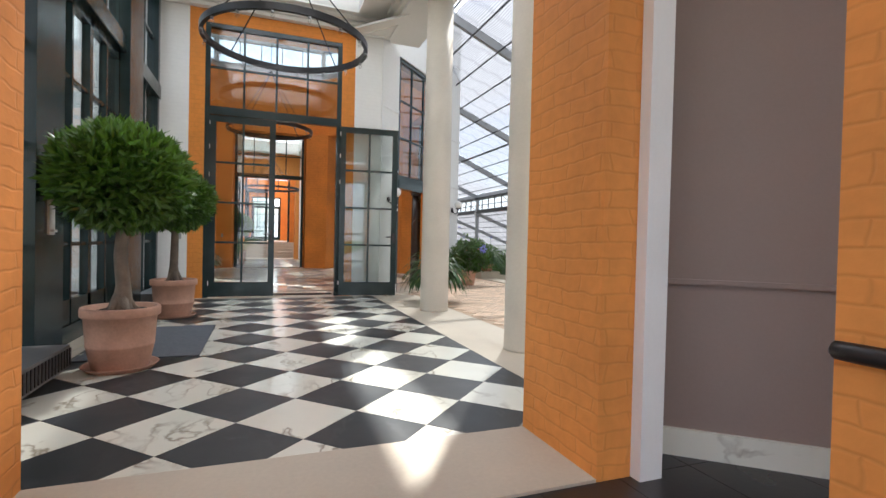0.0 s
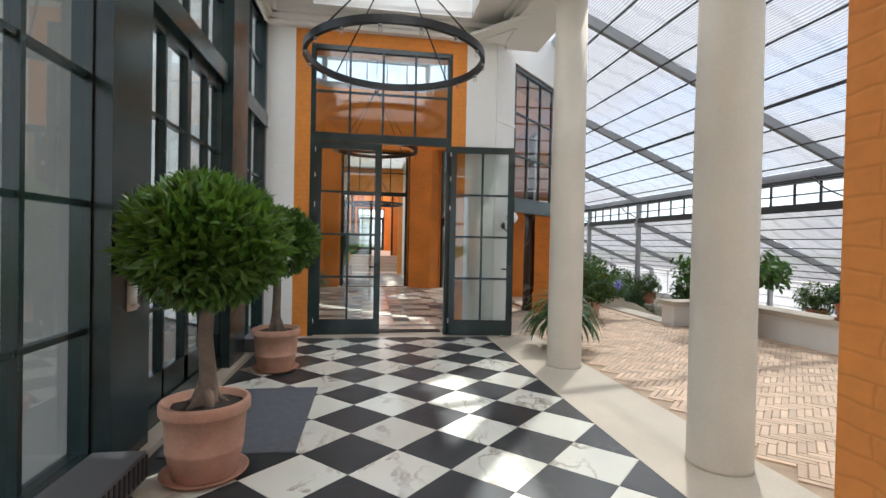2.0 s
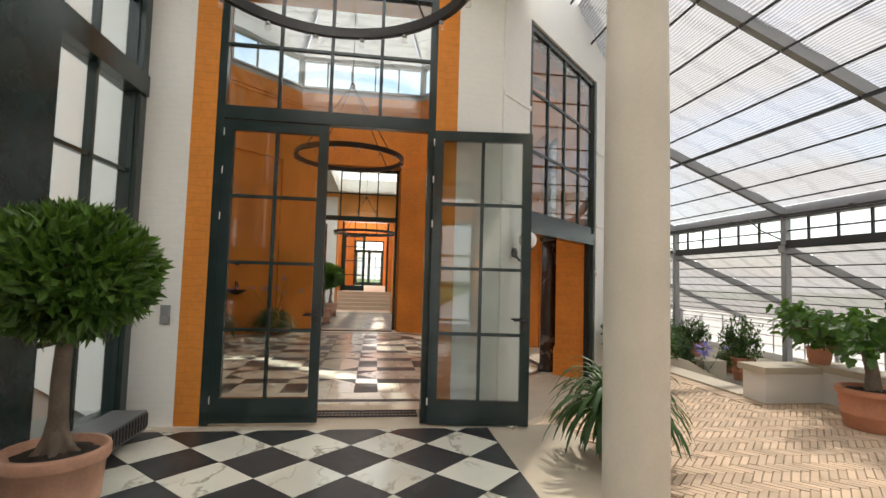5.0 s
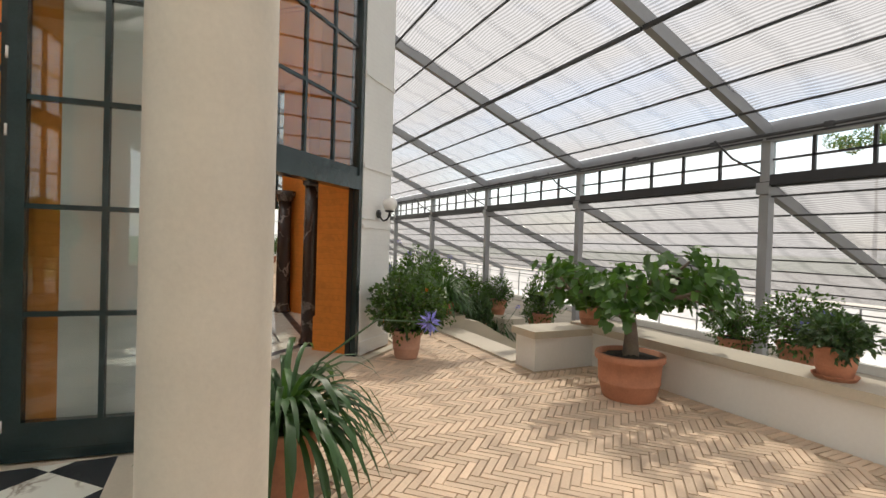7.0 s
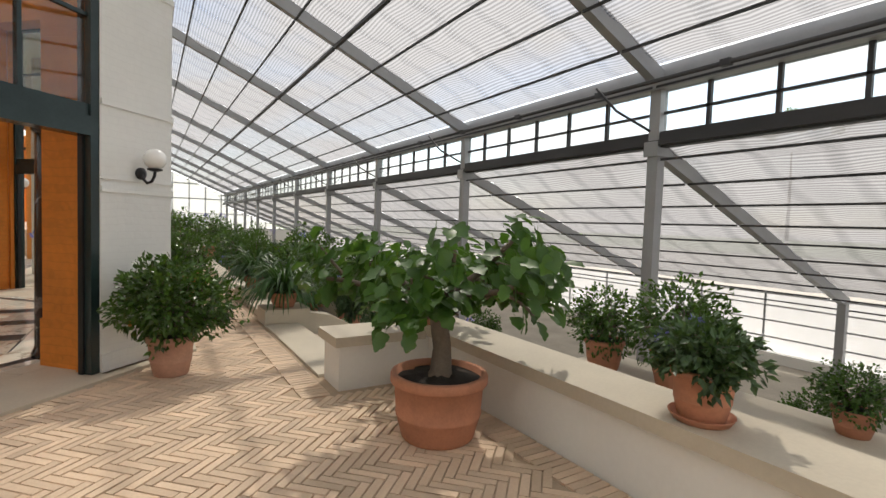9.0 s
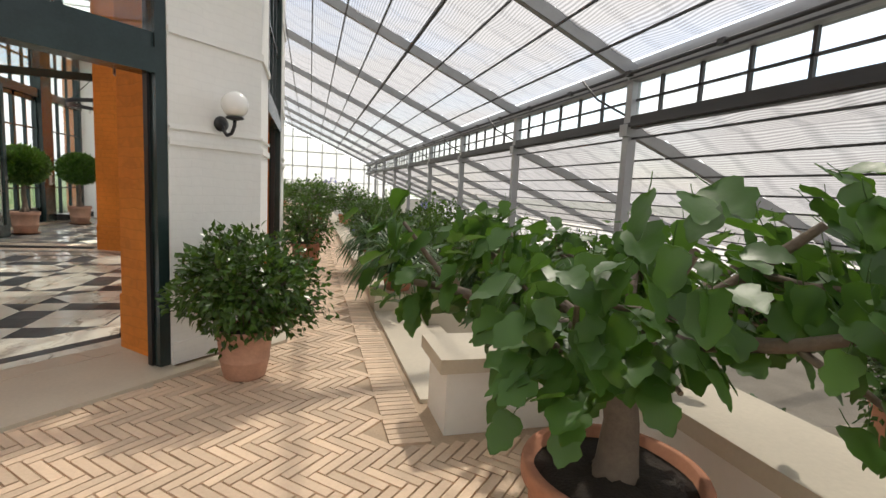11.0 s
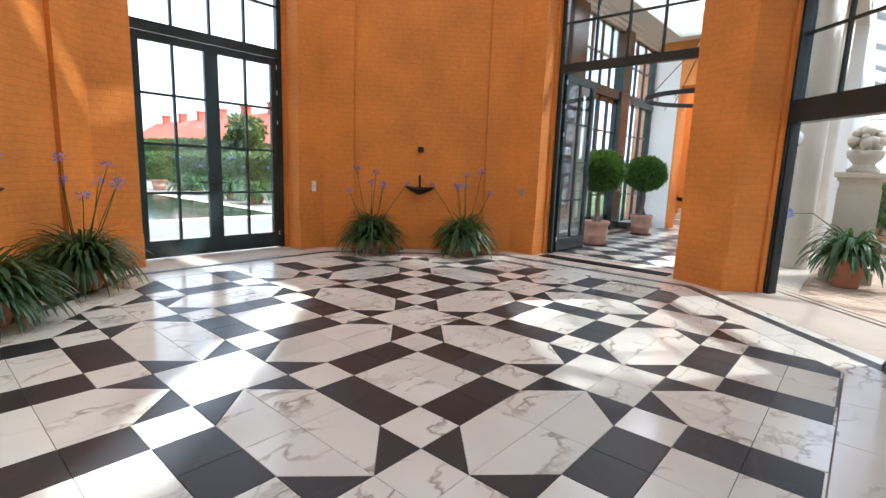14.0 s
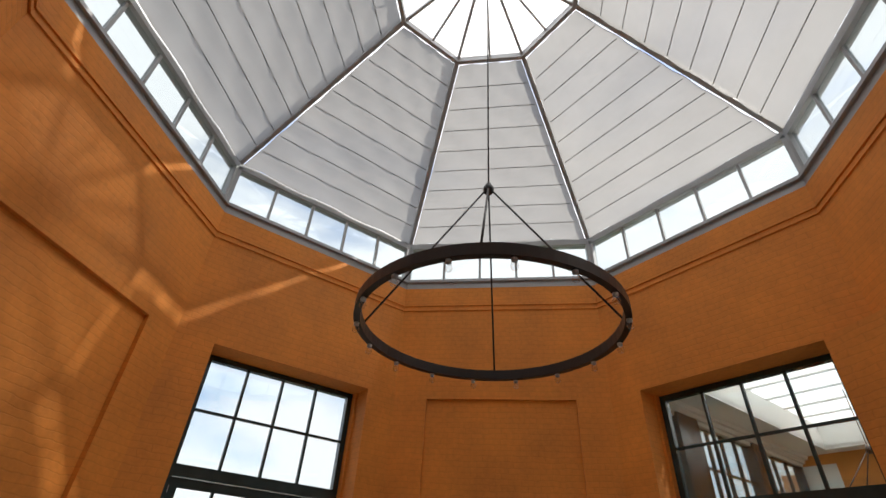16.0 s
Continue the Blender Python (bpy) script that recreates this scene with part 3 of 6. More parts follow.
def gallery(name, Y):
    def bx(bm, x0, x1, y0, y1, z0, z1):
        return box(bm, x0, x1, min(Y(y0), Y(y1)), max(Y(y0), Y(y1)), z0, z1)
    bm = B()
    bx(bm, X_R, X_S, Y_END, -0.13, -0.12, 0.0)
    bx(bm, X_L - 0.26, X_L, Y_END, -0.07, -0.12, 0.05)
    bx(bm, X_L, X_R, -0.2, -0.07, -0.12, 0.0)
    bx(bm, -1.03, 1.18, Y_END - 0.62, Y_END, -0.12, 0.0)
    struct("stone_edge_" + name, bm, STONE, "pale limestone strip edging the tiled floor", "paving")
    # ceiling with cornice and milky skylight
    bm = B()
    y0, y1 = Y_END, -0.06
    bx(bm, -1.8, -1.0, y0, y1, 4.8, 4.95)
    bx(bm, 1.25, 2.5, y0, y1, 4.8, 4.95)
    bx(bm, -1.0, 1.25, y0, y0 + 0.6, 4.8, 4.95)
    bx(bm, -1.0, 1.25, y1 - 0.5, y1, 4.8, 4.95)
    bx(bm, -1.04, -1.0, y0, y1, 4.95, 5.3)
    bx(bm, 1.25, 1.29, y0, y1, 4.95, 5.3)
    bx(bm, -1.0, 1.25, y0 + 0.56, y0 + 0.6, 4.95, 5.3)
    bx(bm, -1.0, 1.25, y1 - 0.5, y1 - 0.46, 4.95, 5.3)
    for i, (d, z) in enumerate(((0.10, 4.6), (0.16, 4.66), (0.24, 4.73))):
        bx(bm, -1.78, 1.9, y1 - d, y1, z, z + 0.07)
        bx(bm, -1.78, -1.78 + d, y0, y1, z, z + 0.07)
        bx(bm, 1.95 - d, 1.95, y0, y1 - 0.6, z, z + 0.07)
    for z, d in ((4.74, 0.05), (4.77, 0.1)):
        for x0, x1, ya, yb in ((-1.0 - d, -1.0, y0 + 0.6, y1 - 0.5), (1.25, 1.25 + d, y0 + 0.6, y1 - 0.5), (-1.0, 1.25, y1 - 0.5, y1 - 0.5 + d), (-1.0, 1.25, y0 + 0.6 - d, y0 + 0.6)):
            bx(bm, x0, x1, ya, yb, z, z + 0.04)
    struct("ceiling_" + name, bm, PLASTER, "white plaster ceiling with moulded cornice", "ceiling")
    bm = B()
    bx(bm, -1.0, 1.25, y0 + 0.6, y1 - 0.5, 5.22, 5.235)
    struct("skylight_" + name, bm, SKYLIGHT, "milky skylight panel in the gallery ceiling", "skylight")
    bm = B()
    for i in range(1, 7):
        y = y0 + 0.6 + i * (y1 - y0 - 1.1) / 7
        bx(bm, -1.0, 1.25, y - 0.015, y + 0.015, 5.19, 5.22)
    struct("skylight_bars_" + name, bm, WHITE_PAINT, "white glazing bars under the skylight", "trim")
    # beam over the columns
    bm = B()
    bx(bm, 1.95, 2.5, y0, 0.1, 4.6, 4.8)
    bx(bm, 2.2, 2.5, y0, 0.1, 4.8, 5.7)
    bx(bm, 1.9, 1.95, y0, -0.6, 4.64, 4.76)
    prism(bm, [(1.05, Y(-0.07)), (1.95, Y(-0.07)), (1.95, Y(-1.15))], 4.58, 4.62)
    struct("beam_" + name, bm, PLASTER, "white plaster beam carried by round columns", "beam")
    bm = B()
    for (xa, ya), (xb, yb) in (((1.42, -0.16), (1.88, -0.16)), ((1.88, -0.16), (1.88, -0.72)), ((1.88, -0.72), (1.42, -0.16))):
        bar(bm, (xa, Y(ya), 4.575), (xb, Y(yb), 4.575), 0.025, 0.02)
    struct("soffit_moulding_" + name, bm, WHITE_PAINT, "thin moulded line on the plaster soffit", "trim")
    for y in COLUMN_Y:
        col = thing("column", "smooth round pale stone column on the stone strip", "column", "gallery columns")
        bm = lathe(B(), [(0.205, 0), (0.2, 0.02), (0.198, 2.2), (0.183, 4.6)], 40)
        part("shaft", bm, COLUMN, col)
        put(col, pose(2.165, Y(y), 0))
    # cross wall with the wide opening
    bm = B()
    ya, yb = Y_END - 0.62, Y_END
    bx(bm, -1.8, -1.03, ya, yb, -0.1, 4.95)
    bx(bm, 1.18, 1.36, ya, yb, -0.1, 4.95)
    bx(bm, -1.03, 1.18, ya, yb, 3.7, 4.95)
    struct("wall_cross_" + name, bm, ORANGE_BRICK, "ochre painted brick wall with a wide opening")
    bm = B()
    bx(bm, 1.36, 2.5, yb - 0.2, yb, -0.1, 4.95)
    struct("wall_return_" + name, bm, PLASTER, "white plaster return beside the columns")
    if name == "north":
        bm = B()
        bx(bm, -1.78, -1.08, yb, yb + 0.006, 0.0, 4.6)
        struct("wall_face_north", bm, WHITE_WALL, "white painted face of the cross wall beside the opening")
    # steel window wall
    W = tagged(new("window_wall_" + name), "dark green steel window wall with tall glazed doors", "window", kind="structure")
    bm = B()
    for a, b, d in ((-0.18, -0.07, 0.1), (-2.06, -1.42, 0.16), (-4.5, -4.0, 0.16), (-6.3, -6.2, 0.1)):
        bx(bm, -1.86, -1.8 + d, a, b, 0, 4.75)
    bx(bm, -1.86, -1.68, Y_END, -0.07, 3.08, 3.28)
    bx(bm, -1.86, -1.72, Y_END, -0.07, 0.05, 0.2)
    bx(bm, -1.86, -1.72, Y_END, -0.07, 4.6, 4.75)
    parts("post", bm, STEEL, W)
    bays = ((-1.42, -0.18, 2), (-4.0, -2.06, 4), (-6.2, -4.5, 3))
    for a, b, c in bays:
        bm = B()
        for i in range(c + 1):
            y = a + (b - a) * i / c
            w = 0.045 if c == 4 and i in (0, 2, 4) else 0.018
            bx(bm, -1.81, -1.74, max(a, y - w), min(b, y + w), 0.2, 3.08)
            bx(bm, -1.81, -1.75, max(a, y - 0.018), min(b, y + 0.018), 3.28, 4.6)
        for z in (0.9, 1.62, 2.34):
            bx(bm, -1.8, -1.75, a, b, z - 0.017, z + 0.017)
        bx(bm, -1.8, -1.75, a, b, 3.93, 3.965)
        if c == 4:
            bx(bm, -1.81, -1.74, a, b, 0.2, 0.42)
            bx(bm, -1.81, -1.74, a, b, 2.98, 3.08)
        parts("glazing_bar", bm, STEEL, W)
        for i in range(c):
            for za, zb in ((0.2, 0.9), (0.9, 1.62), (1.62, 2.34), (2.34, 3.08), (3.28, 3.95), (3.95, 4.6)):
                bm = B()
                bx(bm, -1.782, -1.776, a + (b - a) * i / c, a + (b - a) * (i + 1) / c, za, zb)
                part("pane", bm, GLASS, W).visible_shadow = False
    bm = B()
    bx(bm, -1.64, -1.6, -4.3, -4.24, 1.0, 1.02)
    bx(bm, -1.64, -1.625, -4.31, -4.21, 0.98, 1.3)
    bx(bm, -1.625, -1.59, -4.28, -4.24, 1.22, 1.26)
    part("door_pull", bm, WHITE_PAINT, W, "white enamelled door pull")
    # low convector along the glass
    for a, b in ((-1.35, -0.3), (-6.15, -4.55)):
        cv = thing("convector", "low grey ribbed metal convector by the window", "radiator", "convectors")
        bm = B()
        bx(bm, -1.7, -1.42, a, b, 0.06, 0.22)
        bevel(bm, 0.02)
        part("casing", bm, CASING, cv)
        bm = B()
        n = int((b - a) / 0.05)
        for i in range(n):
            y = a + 0.03 + i * 0.05
            bx(bm, -1.417, -1.41, y, y + 0.02, 0.08, 0.2)
        parts("rib", bm, DARK_BAR, cv)


gallery("south", lambda y: y)
gallery("north", lambda y: 2 * CY - y)

# ---- passage behind the start, and the far rooms to the north ----
bm = B()
# unseen left wall, left open between 0.7 and 3.3 as added light
box(bm, -1.8, -1.5, -11.0, -6.92, -0.1, 0.7)
box(bm, -1.8, -1.5, -11.0, -6.92, 3.3, 4.0)
box(bm, -1.8, -1.5, -7.3, -6.92, 0.7, 3.3)
box(bm, 1.2, 1.5, -11.0, -7.8, -0.1, 4.0)
for x0, x1, z0, z1 in ((-1.8, -1.2, -0.1, 4.0), (1.0, 1.5, -0.1, 4.0), (-1.2, 1.0, 3.3, 4.0)):
    box(bm, x0, x1, -11.4, -11.0, z0, z1)
struct("wall_passage", bm, ORANGE_BRICK, "ochre painted brick wall of the entry passage")
# bars of an unseen opening, added behind the start to brighten the passage
bm = B()
for x in (-1.15, -0.1, 0.95):
    box(bm, x - 0.05, x + 0.05, -11.25, -11.18, 0.0, 3.3)
for z in (0.1, 1.2, 2.2, 3.25):
    box(bm, -1.2, 1.0, -11.24, -11.19, z - 0.04, z + 0.04)
struct("door_entry", bm, STEEL, "unseen steel-barred opening added at the passage end for light", "door")
bm = B()
box(bm, 1.36, 1.48, -6.98, -6.5, -0.02, 4.0)
box(bm, 1.22, 1.48, -7.8, -6.98, 3.2, 4.0)
struct("door_jamb", bm, WHITE_PAINT, "white painted jamb of a side opening", "trim")
bm = B()
d = Vector((0.765, -0.644, 0)).normalized()
n = Vector((0.644, 0.765, 0))
p0 = Vector((1.49, -6.6, 0))
prism(bm, [tuple(p.xy) for p in (p0, p0 + d * 3.6, p0 + d * 3.6 + n * 0.12, p0 + n * 0.12)], -0.1, 4.0)
struct("wall_side_recess", bm, GREY_PANEL, "taupe panelled wall of the side recess")
bm = B()
prism(bm, [tuple(p.xy) for p in (p0 - n * 0.02, p0 + d * 3.6 - n * 0.02, p0 + d * 3.6, p0)], -0.02, 0.12)
struct("baseboard", bm, M_WHITE, "white marble skirting", "baseboard")
bm = B()
prism(bm, [tuple(p.xy) for p in (p0 - n * 0.025, p0 + d * 3.6 - n * 0.025, p0 + d * 3.6, p0)], 0.82, 0.845)
struct("trim_dado", bm, GREY_PANEL, "thin taupe dado rail", "trim")
bm = B()
box(bm, -1.8, 4.6, -10.1, -6.5, 3.9, 4.05)
box(bm, -1.8, -1.0, -11.0, -10.1, 3.9, 4.05)
box(bm, 3.4, 4.6, -11.0, -10.1, 3.9, 4.05)
struct("ceiling_passage", bm, PLASTER, "plain white plaster ceiling of the entry passage", "ceiling")
# unseen translucent panel, added to let more daylight into the passage
bm = box(B(), -1.0, 3.4, -11.0, -10.1, 3.95, 3.97)
struct("skylight_passage", bm, SKYLIGHT, "unseen milky panel added to brighten the entry passage", "skylight")
bm = B()
# the gap above the low piece is added to light the recess
box(bm, 1.5, 2.0, -11.2, -11.0, -0.1, 4.0)
box(bm, 3.6, 4.3, -11.2, -11.0, -0.1, 4.0)
box(bm, 2.0, 3.6, -11.2, -11.0, -0.1, 0.8)
box(bm, 4.2, 4.4, -11.2, -8.6, -0.1, 4.0)
struct("wall_recess_end", bm, PLASTER, "plain white end wall of the recess")
rail = thing("handrail", "black steel handrail bracketed to the brick wall", "handrail")
bm = tube(B(), [(1.15, -7.83, 0.755), (1.14, -7.84, 0.76), (1.14, -7.9, 0.76), (1.14, -8.2, 0.76), (1.14, -9.6, 0.76)], [0.014, 0.023, 0.024, 0.024, 0.024], 12)
part("bar", bm, BLACK, rail)
for y in (-8.05, -9.3):
    part("bracket", tube(B(), [(1.14, y, 0.74), (1.16, y, 0.71), (1.21, y, 0.71)], 0.009, 8), BLACK, rail)

# north: a flight of steps, a glazed door and the hall beyond
NB = 2 * CY - Y_END + 0.62
ND, NE, ZU = NB + 2.3, 32.0, 0.75
bm = B()
box(bm, -2.4, -2.1, NB, ND, 0, 4.6)
box(bm, 1.9, 2.18, NB, ND, 0, 4.6)
box(bm, -2.4, -1.08, ND, ND + 0.35, 0, 5.6)
box(bm, 1.08, 2.18, ND, ND + 0.35, 0, 5.6)
box(bm, -1.08, 1.08, ND, ND + 0.35, 4.15, 5.6)
struct("wall_far_room", bm, ORANGE, "ochre wall of the far stair room")
bm = B()
box(bm, -2.4, -2.1, ND + 0.35, NE, 0, 5.6)
box(bm, 1.9, 2.18, ND + 0.35, NE, 0, 5.6)
box(bm, -2.4, -1.08, NE, NE + 0.3, 0, 5.6)
box(bm, 1.08, 2.18, NE, NE + 0.3, 0, 5.6)
box(bm, -1.08, 1.08, NE, NE + 0.3, 4.15, 5.6)
struct("wall_far_hall", bm, ORANGE, "ochre wall of the hall above the steps")
# translucent ceiling, added so that daylight fills the far rooms
bm = B()
box(bm, -2.4, 2.18, NB, ND, 4.6, 4.7)
box(bm, -2.4, 2.18, ND + 0.35, NE, 5.5, 5.6)
struct("ceiling_far_room", bm, SKYLIGHT, "milky ceiling added to brighten the far rooms", "ceiling")
bm = B()
box(bm, -2.4, 2.18, NB, ND, -0.12, 0.0)
box(bm, -2.4, 2.18, ND, NE + 0.3, ZU - 0.12, ZU)
struct("floor_far_room", bm, STONE, "pale stone floor of the far rooms", "floor")
st = tagged(new("stairs"), "short flight of pale stone steps before the far door", "stairs", kind="structure")
for i in range(5):
    bm = bevel(box(B(), -1.3, 1.3, NB + 0.72 + 0.29 * i, ND, 0.15 * i, 0.15 * i + 0.15), 0.012)
    part("step", bm, STONE, st)


def glazed_screen(name, y, label, shut):
    """A steel double door under a transom; the second leaf is left out where it stands open."""
    fd = tagged(new(name), label, "door", kind="structure")
    bm = B()
    for x in (-1.03, 1.03):
        box(bm, x - 0.05, x + 0.05, y, y + 0.08, ZU, 4.15)
    for z in (3.4, 4.1):
        box(bm, -0.98, 0.98, y, y + 0.08, z - 0.05, z + 0.05)
    part("door_frame", bm, STEEL, fd)
    bm = B()
    for x in (-0.5, 0.0, 0.5):
        box(bm, x - 0.02, x + 0.02, y + 0.02, y + 0.06, 3.45, 4.05)
    for x0, x1 in ((-0.98, 0.0), (0.0, 0.98))[:2 if shut else 1]:
        for x in (x0 + 0.05, (x0 + x1) / 2, x1 - 0.05):
            w = 0.02 if x == (x0 + x1) / 2 else 0.05
            box(bm, x - w, x + w, y + 0.02, y + 0.06, ZU + 0.02, 3.35)
        for z, h in ((ZU + 0.14, 0.12), (1.5, 0.02), (2.15, 0.02), (2.8, 0.02), (3.3, 0.05)):
            box(bm, x0 + 0.1, x1 - 0.1, y + 0.025, y + 0.055, z - h, z + h)
    parts("glazing_bar", bm, STEEL, fd)
    for x0, x1 in ((-0.93, -0.03), (0.03, 0.93))[:2 if shut else 1]:
        part("pane", box(B(), x0, x1, y + 0.038, y + 0.042, ZU + 0.2, 3.3), GLASS, fd).visible_shadow = False


glazed_screen("door_steps", ND + 0.1, "dark steel glazed door, one leaf open, above the steps", False)
glazed_screen("door_far", NE + 0.1, "closed dark steel glazed double door at the far end", True)
bm = B()
box(bm, -2.1, -2.05, NB + 0.3, NB + 0.42, 0, 2.2)
box(bm, -2.1, -2.05, NB + 1.3, NB + 1.42, 0, 2.2)
box(bm, -2.1, -2.05, NB + 0.42, NB + 1.3, 2.08, 2.2)
box(bm, -2.1, -2.07, NB + 0.42, NB + 1.3, 0, 2.08)
sd = struct("door_side", bm, WHITE_PAINT, "plain white painted side door with a steel lever", "door")
part("handle", tube(B(), [(-2.07, NB + 0.52, 1.02), (-2.01, NB + 0.52, 1.02), (-2.0, NB + 0.64, 1.02)], 0.011, 8), SWITCH, sd)

# ---- greenhouse shell ----
bm = B()
box(bm, 2.47, 15.6, GH_S - 0.3, GH_S, -1.2, 2.0)
struct("wall_greenhouse_south", bm, PLASTER, "white rendered end wall of the greenhouse")
bm = B()
box(bm, 2.2, 2.5, NB - 0.55, GH_N, 0, 5.7)
struct("wall_greenhouse_west", bm, WHITE_WALL, "white painted back wall of the greenhouse")
bm = B()
box(bm, 2.2, 15.6, GH_N, GH_N + 0.3, -1.2, 0.6)
box(bm, LOW_B[0] - 0.1, LOW_B[0] + 0.2, GH_S, GH_N, -1.2, -0.72)
struct("wall_greenhouse_low", bm, PLASTER, "low white plinth wall under the glass", "wall")
bm = B()
box(bm, X_S, 6.25, GH_S, 1.02, -0.3, -0.014)
box(bm, X_S, 5.82, 1.02, GH_N, -0.3, -0.014)
struct("floor_bed", bm, MORTAR, "sandy mortar bed of the brick floor", "floor")
bm = B()
box(bm, 6.2, 15.5, GH_S, GH_N, -1.2, -0.9)
struct("garden_floor", bm, GARDEN_SOIL, "pale earth floor of the sunken planting bed", "ground")

frame_gh = tagged(new("greenhouse_frame"), "grey steel posts and rafters of the greenhouse", "roof frame", kind="structure")
gutter = tagged(new("gutter_beam"), "dark steel beam below the clerestory strip", "beam", kind="structure")
up_d = Vector((ROOF_A[0] - ROOF_B[0], 0, ROOF_A[1] - ROOF_B[1]))
lo_d = Vector((LOW_B[0] - LOW_A[0], 0, LOW_B[1] - LOW_A[1]))
KS = [i for i in range(-2, 10) if GH_S < POST_Y + i * POST_D < GH_N]
for i in KS:
    y = POST_Y + i * POST_D
    bm = B()
    box(bm, POST_X - 0.06, POST_X + 0.06, y - 0.06, y + 0.06, -0.9, 2.95)
    box(bm, POST_X - 0.1, POST_X + 0.1, y - 0.08, y + 0.08, 2.15, 2.3)
    part("post", bm, GALV, frame_gh)
    bm = B()
    a, b = Vector((ROOF_B[0], y, ROOF_B[1])), Vector((ROOF_A[0], y, ROOF_A[1]))
    bar(bm, a, b, 0.1, 0.16)
    bar(bm, (LOW_A[0], y, LOW_A[1]), (LOW_B[0], y, LOW_B[1]), 0.1, 0.15)
    part("rafter", bm, GALV, frame_gh)
    bm = tube(B(), [(POST_X - 0.05, y + 0.05, 2.42), (POST_X - 0.35, y + 0.25, 2.62), (POST_X - 0.5, y + 0.4, 2.86)], 0.014, 6)
    part("opener_arm", bm, DARK_BAR, frame_gh)
bm = box(B(), POST_X - 0.05, POST_X + 0.05, GH_S, GH_N, 2.24, 2.4)
box(bm, POST_X - 0.09, POST_X - 0.05, GH_S, GH_N, 2.26, 2.31)
part("web", bm, DARK_BAR, gutter)
bm = box(B(), POST_X - 0.09, POST_X + 0.09, GH_S, GH_N, 2.83, 2.93)
box(bm, POST_X - 0.02, POST_X + 0.06, GH_S, GH_N, 2.93, 3.09)
part("top_rail", bm, GALV, gutter)
bm = tube(B(), [(POST_X - 0.2, GH_S, 2.88), (POST_X - 0.2, GH_N, 2.88)], 0.022, 8)
for i in range(28):
    box(bm, POST_X - 0.23, POST_X - 0.17, GH_S + 0.7 + i * 1.4, GH_S + 0.79 + i * 1.4, 2.85, 2.91)
part("winding_rod", bm, DARK_BAR, gutter)
# clerestory strip
cl = tagged(new("clerestory_strip"), "narrow strip of clear panes above the gutter beam", "window", kind="structure")
bm = B()
n_p = int((GH_N - GH_S) / 0.6)
for i in range(n_p + 1):
    y = GH_S + i * 0.6
    box(bm, POST_X + 0.0, POST_X + 0.04, y - 0.018, y + 0.018, 2.4, 2.83)
box(bm, POST_X, POST_X + 0.04, GH_S, GH_N, 2.585, 2.61)
parts("mullion", bm, DARK_BAR, cl)
for i in range(n_p):
    bm = box(B(), POST_X + 0.015, POST_X + 0.02, GH_S + i * 0.6 + 0.018, GH_S + i * 0.6 + 0.582, 2.4, 2.83)
    part("pane", bm, GLASS, cl).visible_shadow = False


def slope_point(a, b, u, y, lift=0.0):
    return Vector((a[0] + (b[0] - a[0]) * u, y, a[1] + (b[1] - a[1]) * u + lift))


def hall_reach(x):
    """Half the stretch along the house that the hall takes up at this x."""
    return 0.0 if x > RO else min(RO, RO * math.sqrt(2) - x)


def shade(name, a, b, n_strip, lift, grp, stop=None):
    """Ribbed shade cloth between dark wires that run along the house, bay by bay."""
    ks = [GH_S] + [POST_Y + i * POST_D for i in KS] + [GH_N]
    for q in range(len(ks) - 1):
        ya, yb = ks[q] + 0.02, ks[q + 1] - 0.02
        if yb - ya < 0.3:
            continue
        th = thing("shade_cloth", "ribbed white shade cloth sagging between dark wires", "shade cloth", grp)
        bm = B()
        rows_v = []
        sub, along = 6, 14
        for i in range(n_strip * sub + 1):
            u = i / (n_strip * sub)
            f = (i % sub) / sub
            row = []
            for j in range(along + 1):
                y = ya + (yb - ya) * j / along
                sag = 0.05 * math.sin(math.pi * f) * (1 + 0.5 * math.sin(y * 5.3 + int(i / sub) * 1.3))
                row.append(bm.verts.new(slope_point(a, b, u, y, lift - sag)))
            rows_v.append(row)
        for i in range(len(rows_v) - 1):
            for j in range(along):
                vs = (rows_v[i][j], rows_v[i][j + 1], rows_v[i + 1][j + 1], rows_v[i + 1][j])
                if all(abs(v.co.y - CY) < hall_reach(v.co.x + 0.2) for v in vs):
                    continue
                if stop and vs[2].co.x < stop:
                    continue
                bm.faces.new(vs).smooth = True
        bmesh.ops.delete(bm, geom=[v for v in bm.verts if not v.link_faces], context="VERTS")
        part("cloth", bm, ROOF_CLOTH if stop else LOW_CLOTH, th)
        for i in range(n_strip + 1):
            p, r = slope_point(a, b, i / n_strip, ya, -0.12), slope_point(a, b, i / n_strip, yb, -0.12)
            w = 0.045 if i == 4 and stop else 0.024
            reach = hall_reach(p.x)
            bm = B()
            for y0, y1 in ((ya, min(yb, CY - reach + 0.1)), (max(ya, CY + reach - 0.1), yb)) if reach else ((ya, yb),):
                if y1 - y0 > 0.05:
                    bar(bm, Vector((p.x, y0, p.z)), Vector((p.x, y1, p.z)), w, w)
            if len(bm.verts):
                part("wire", bm, DARK_BAR, th)


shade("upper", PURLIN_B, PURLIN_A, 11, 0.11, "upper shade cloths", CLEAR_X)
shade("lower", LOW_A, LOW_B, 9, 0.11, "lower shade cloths")
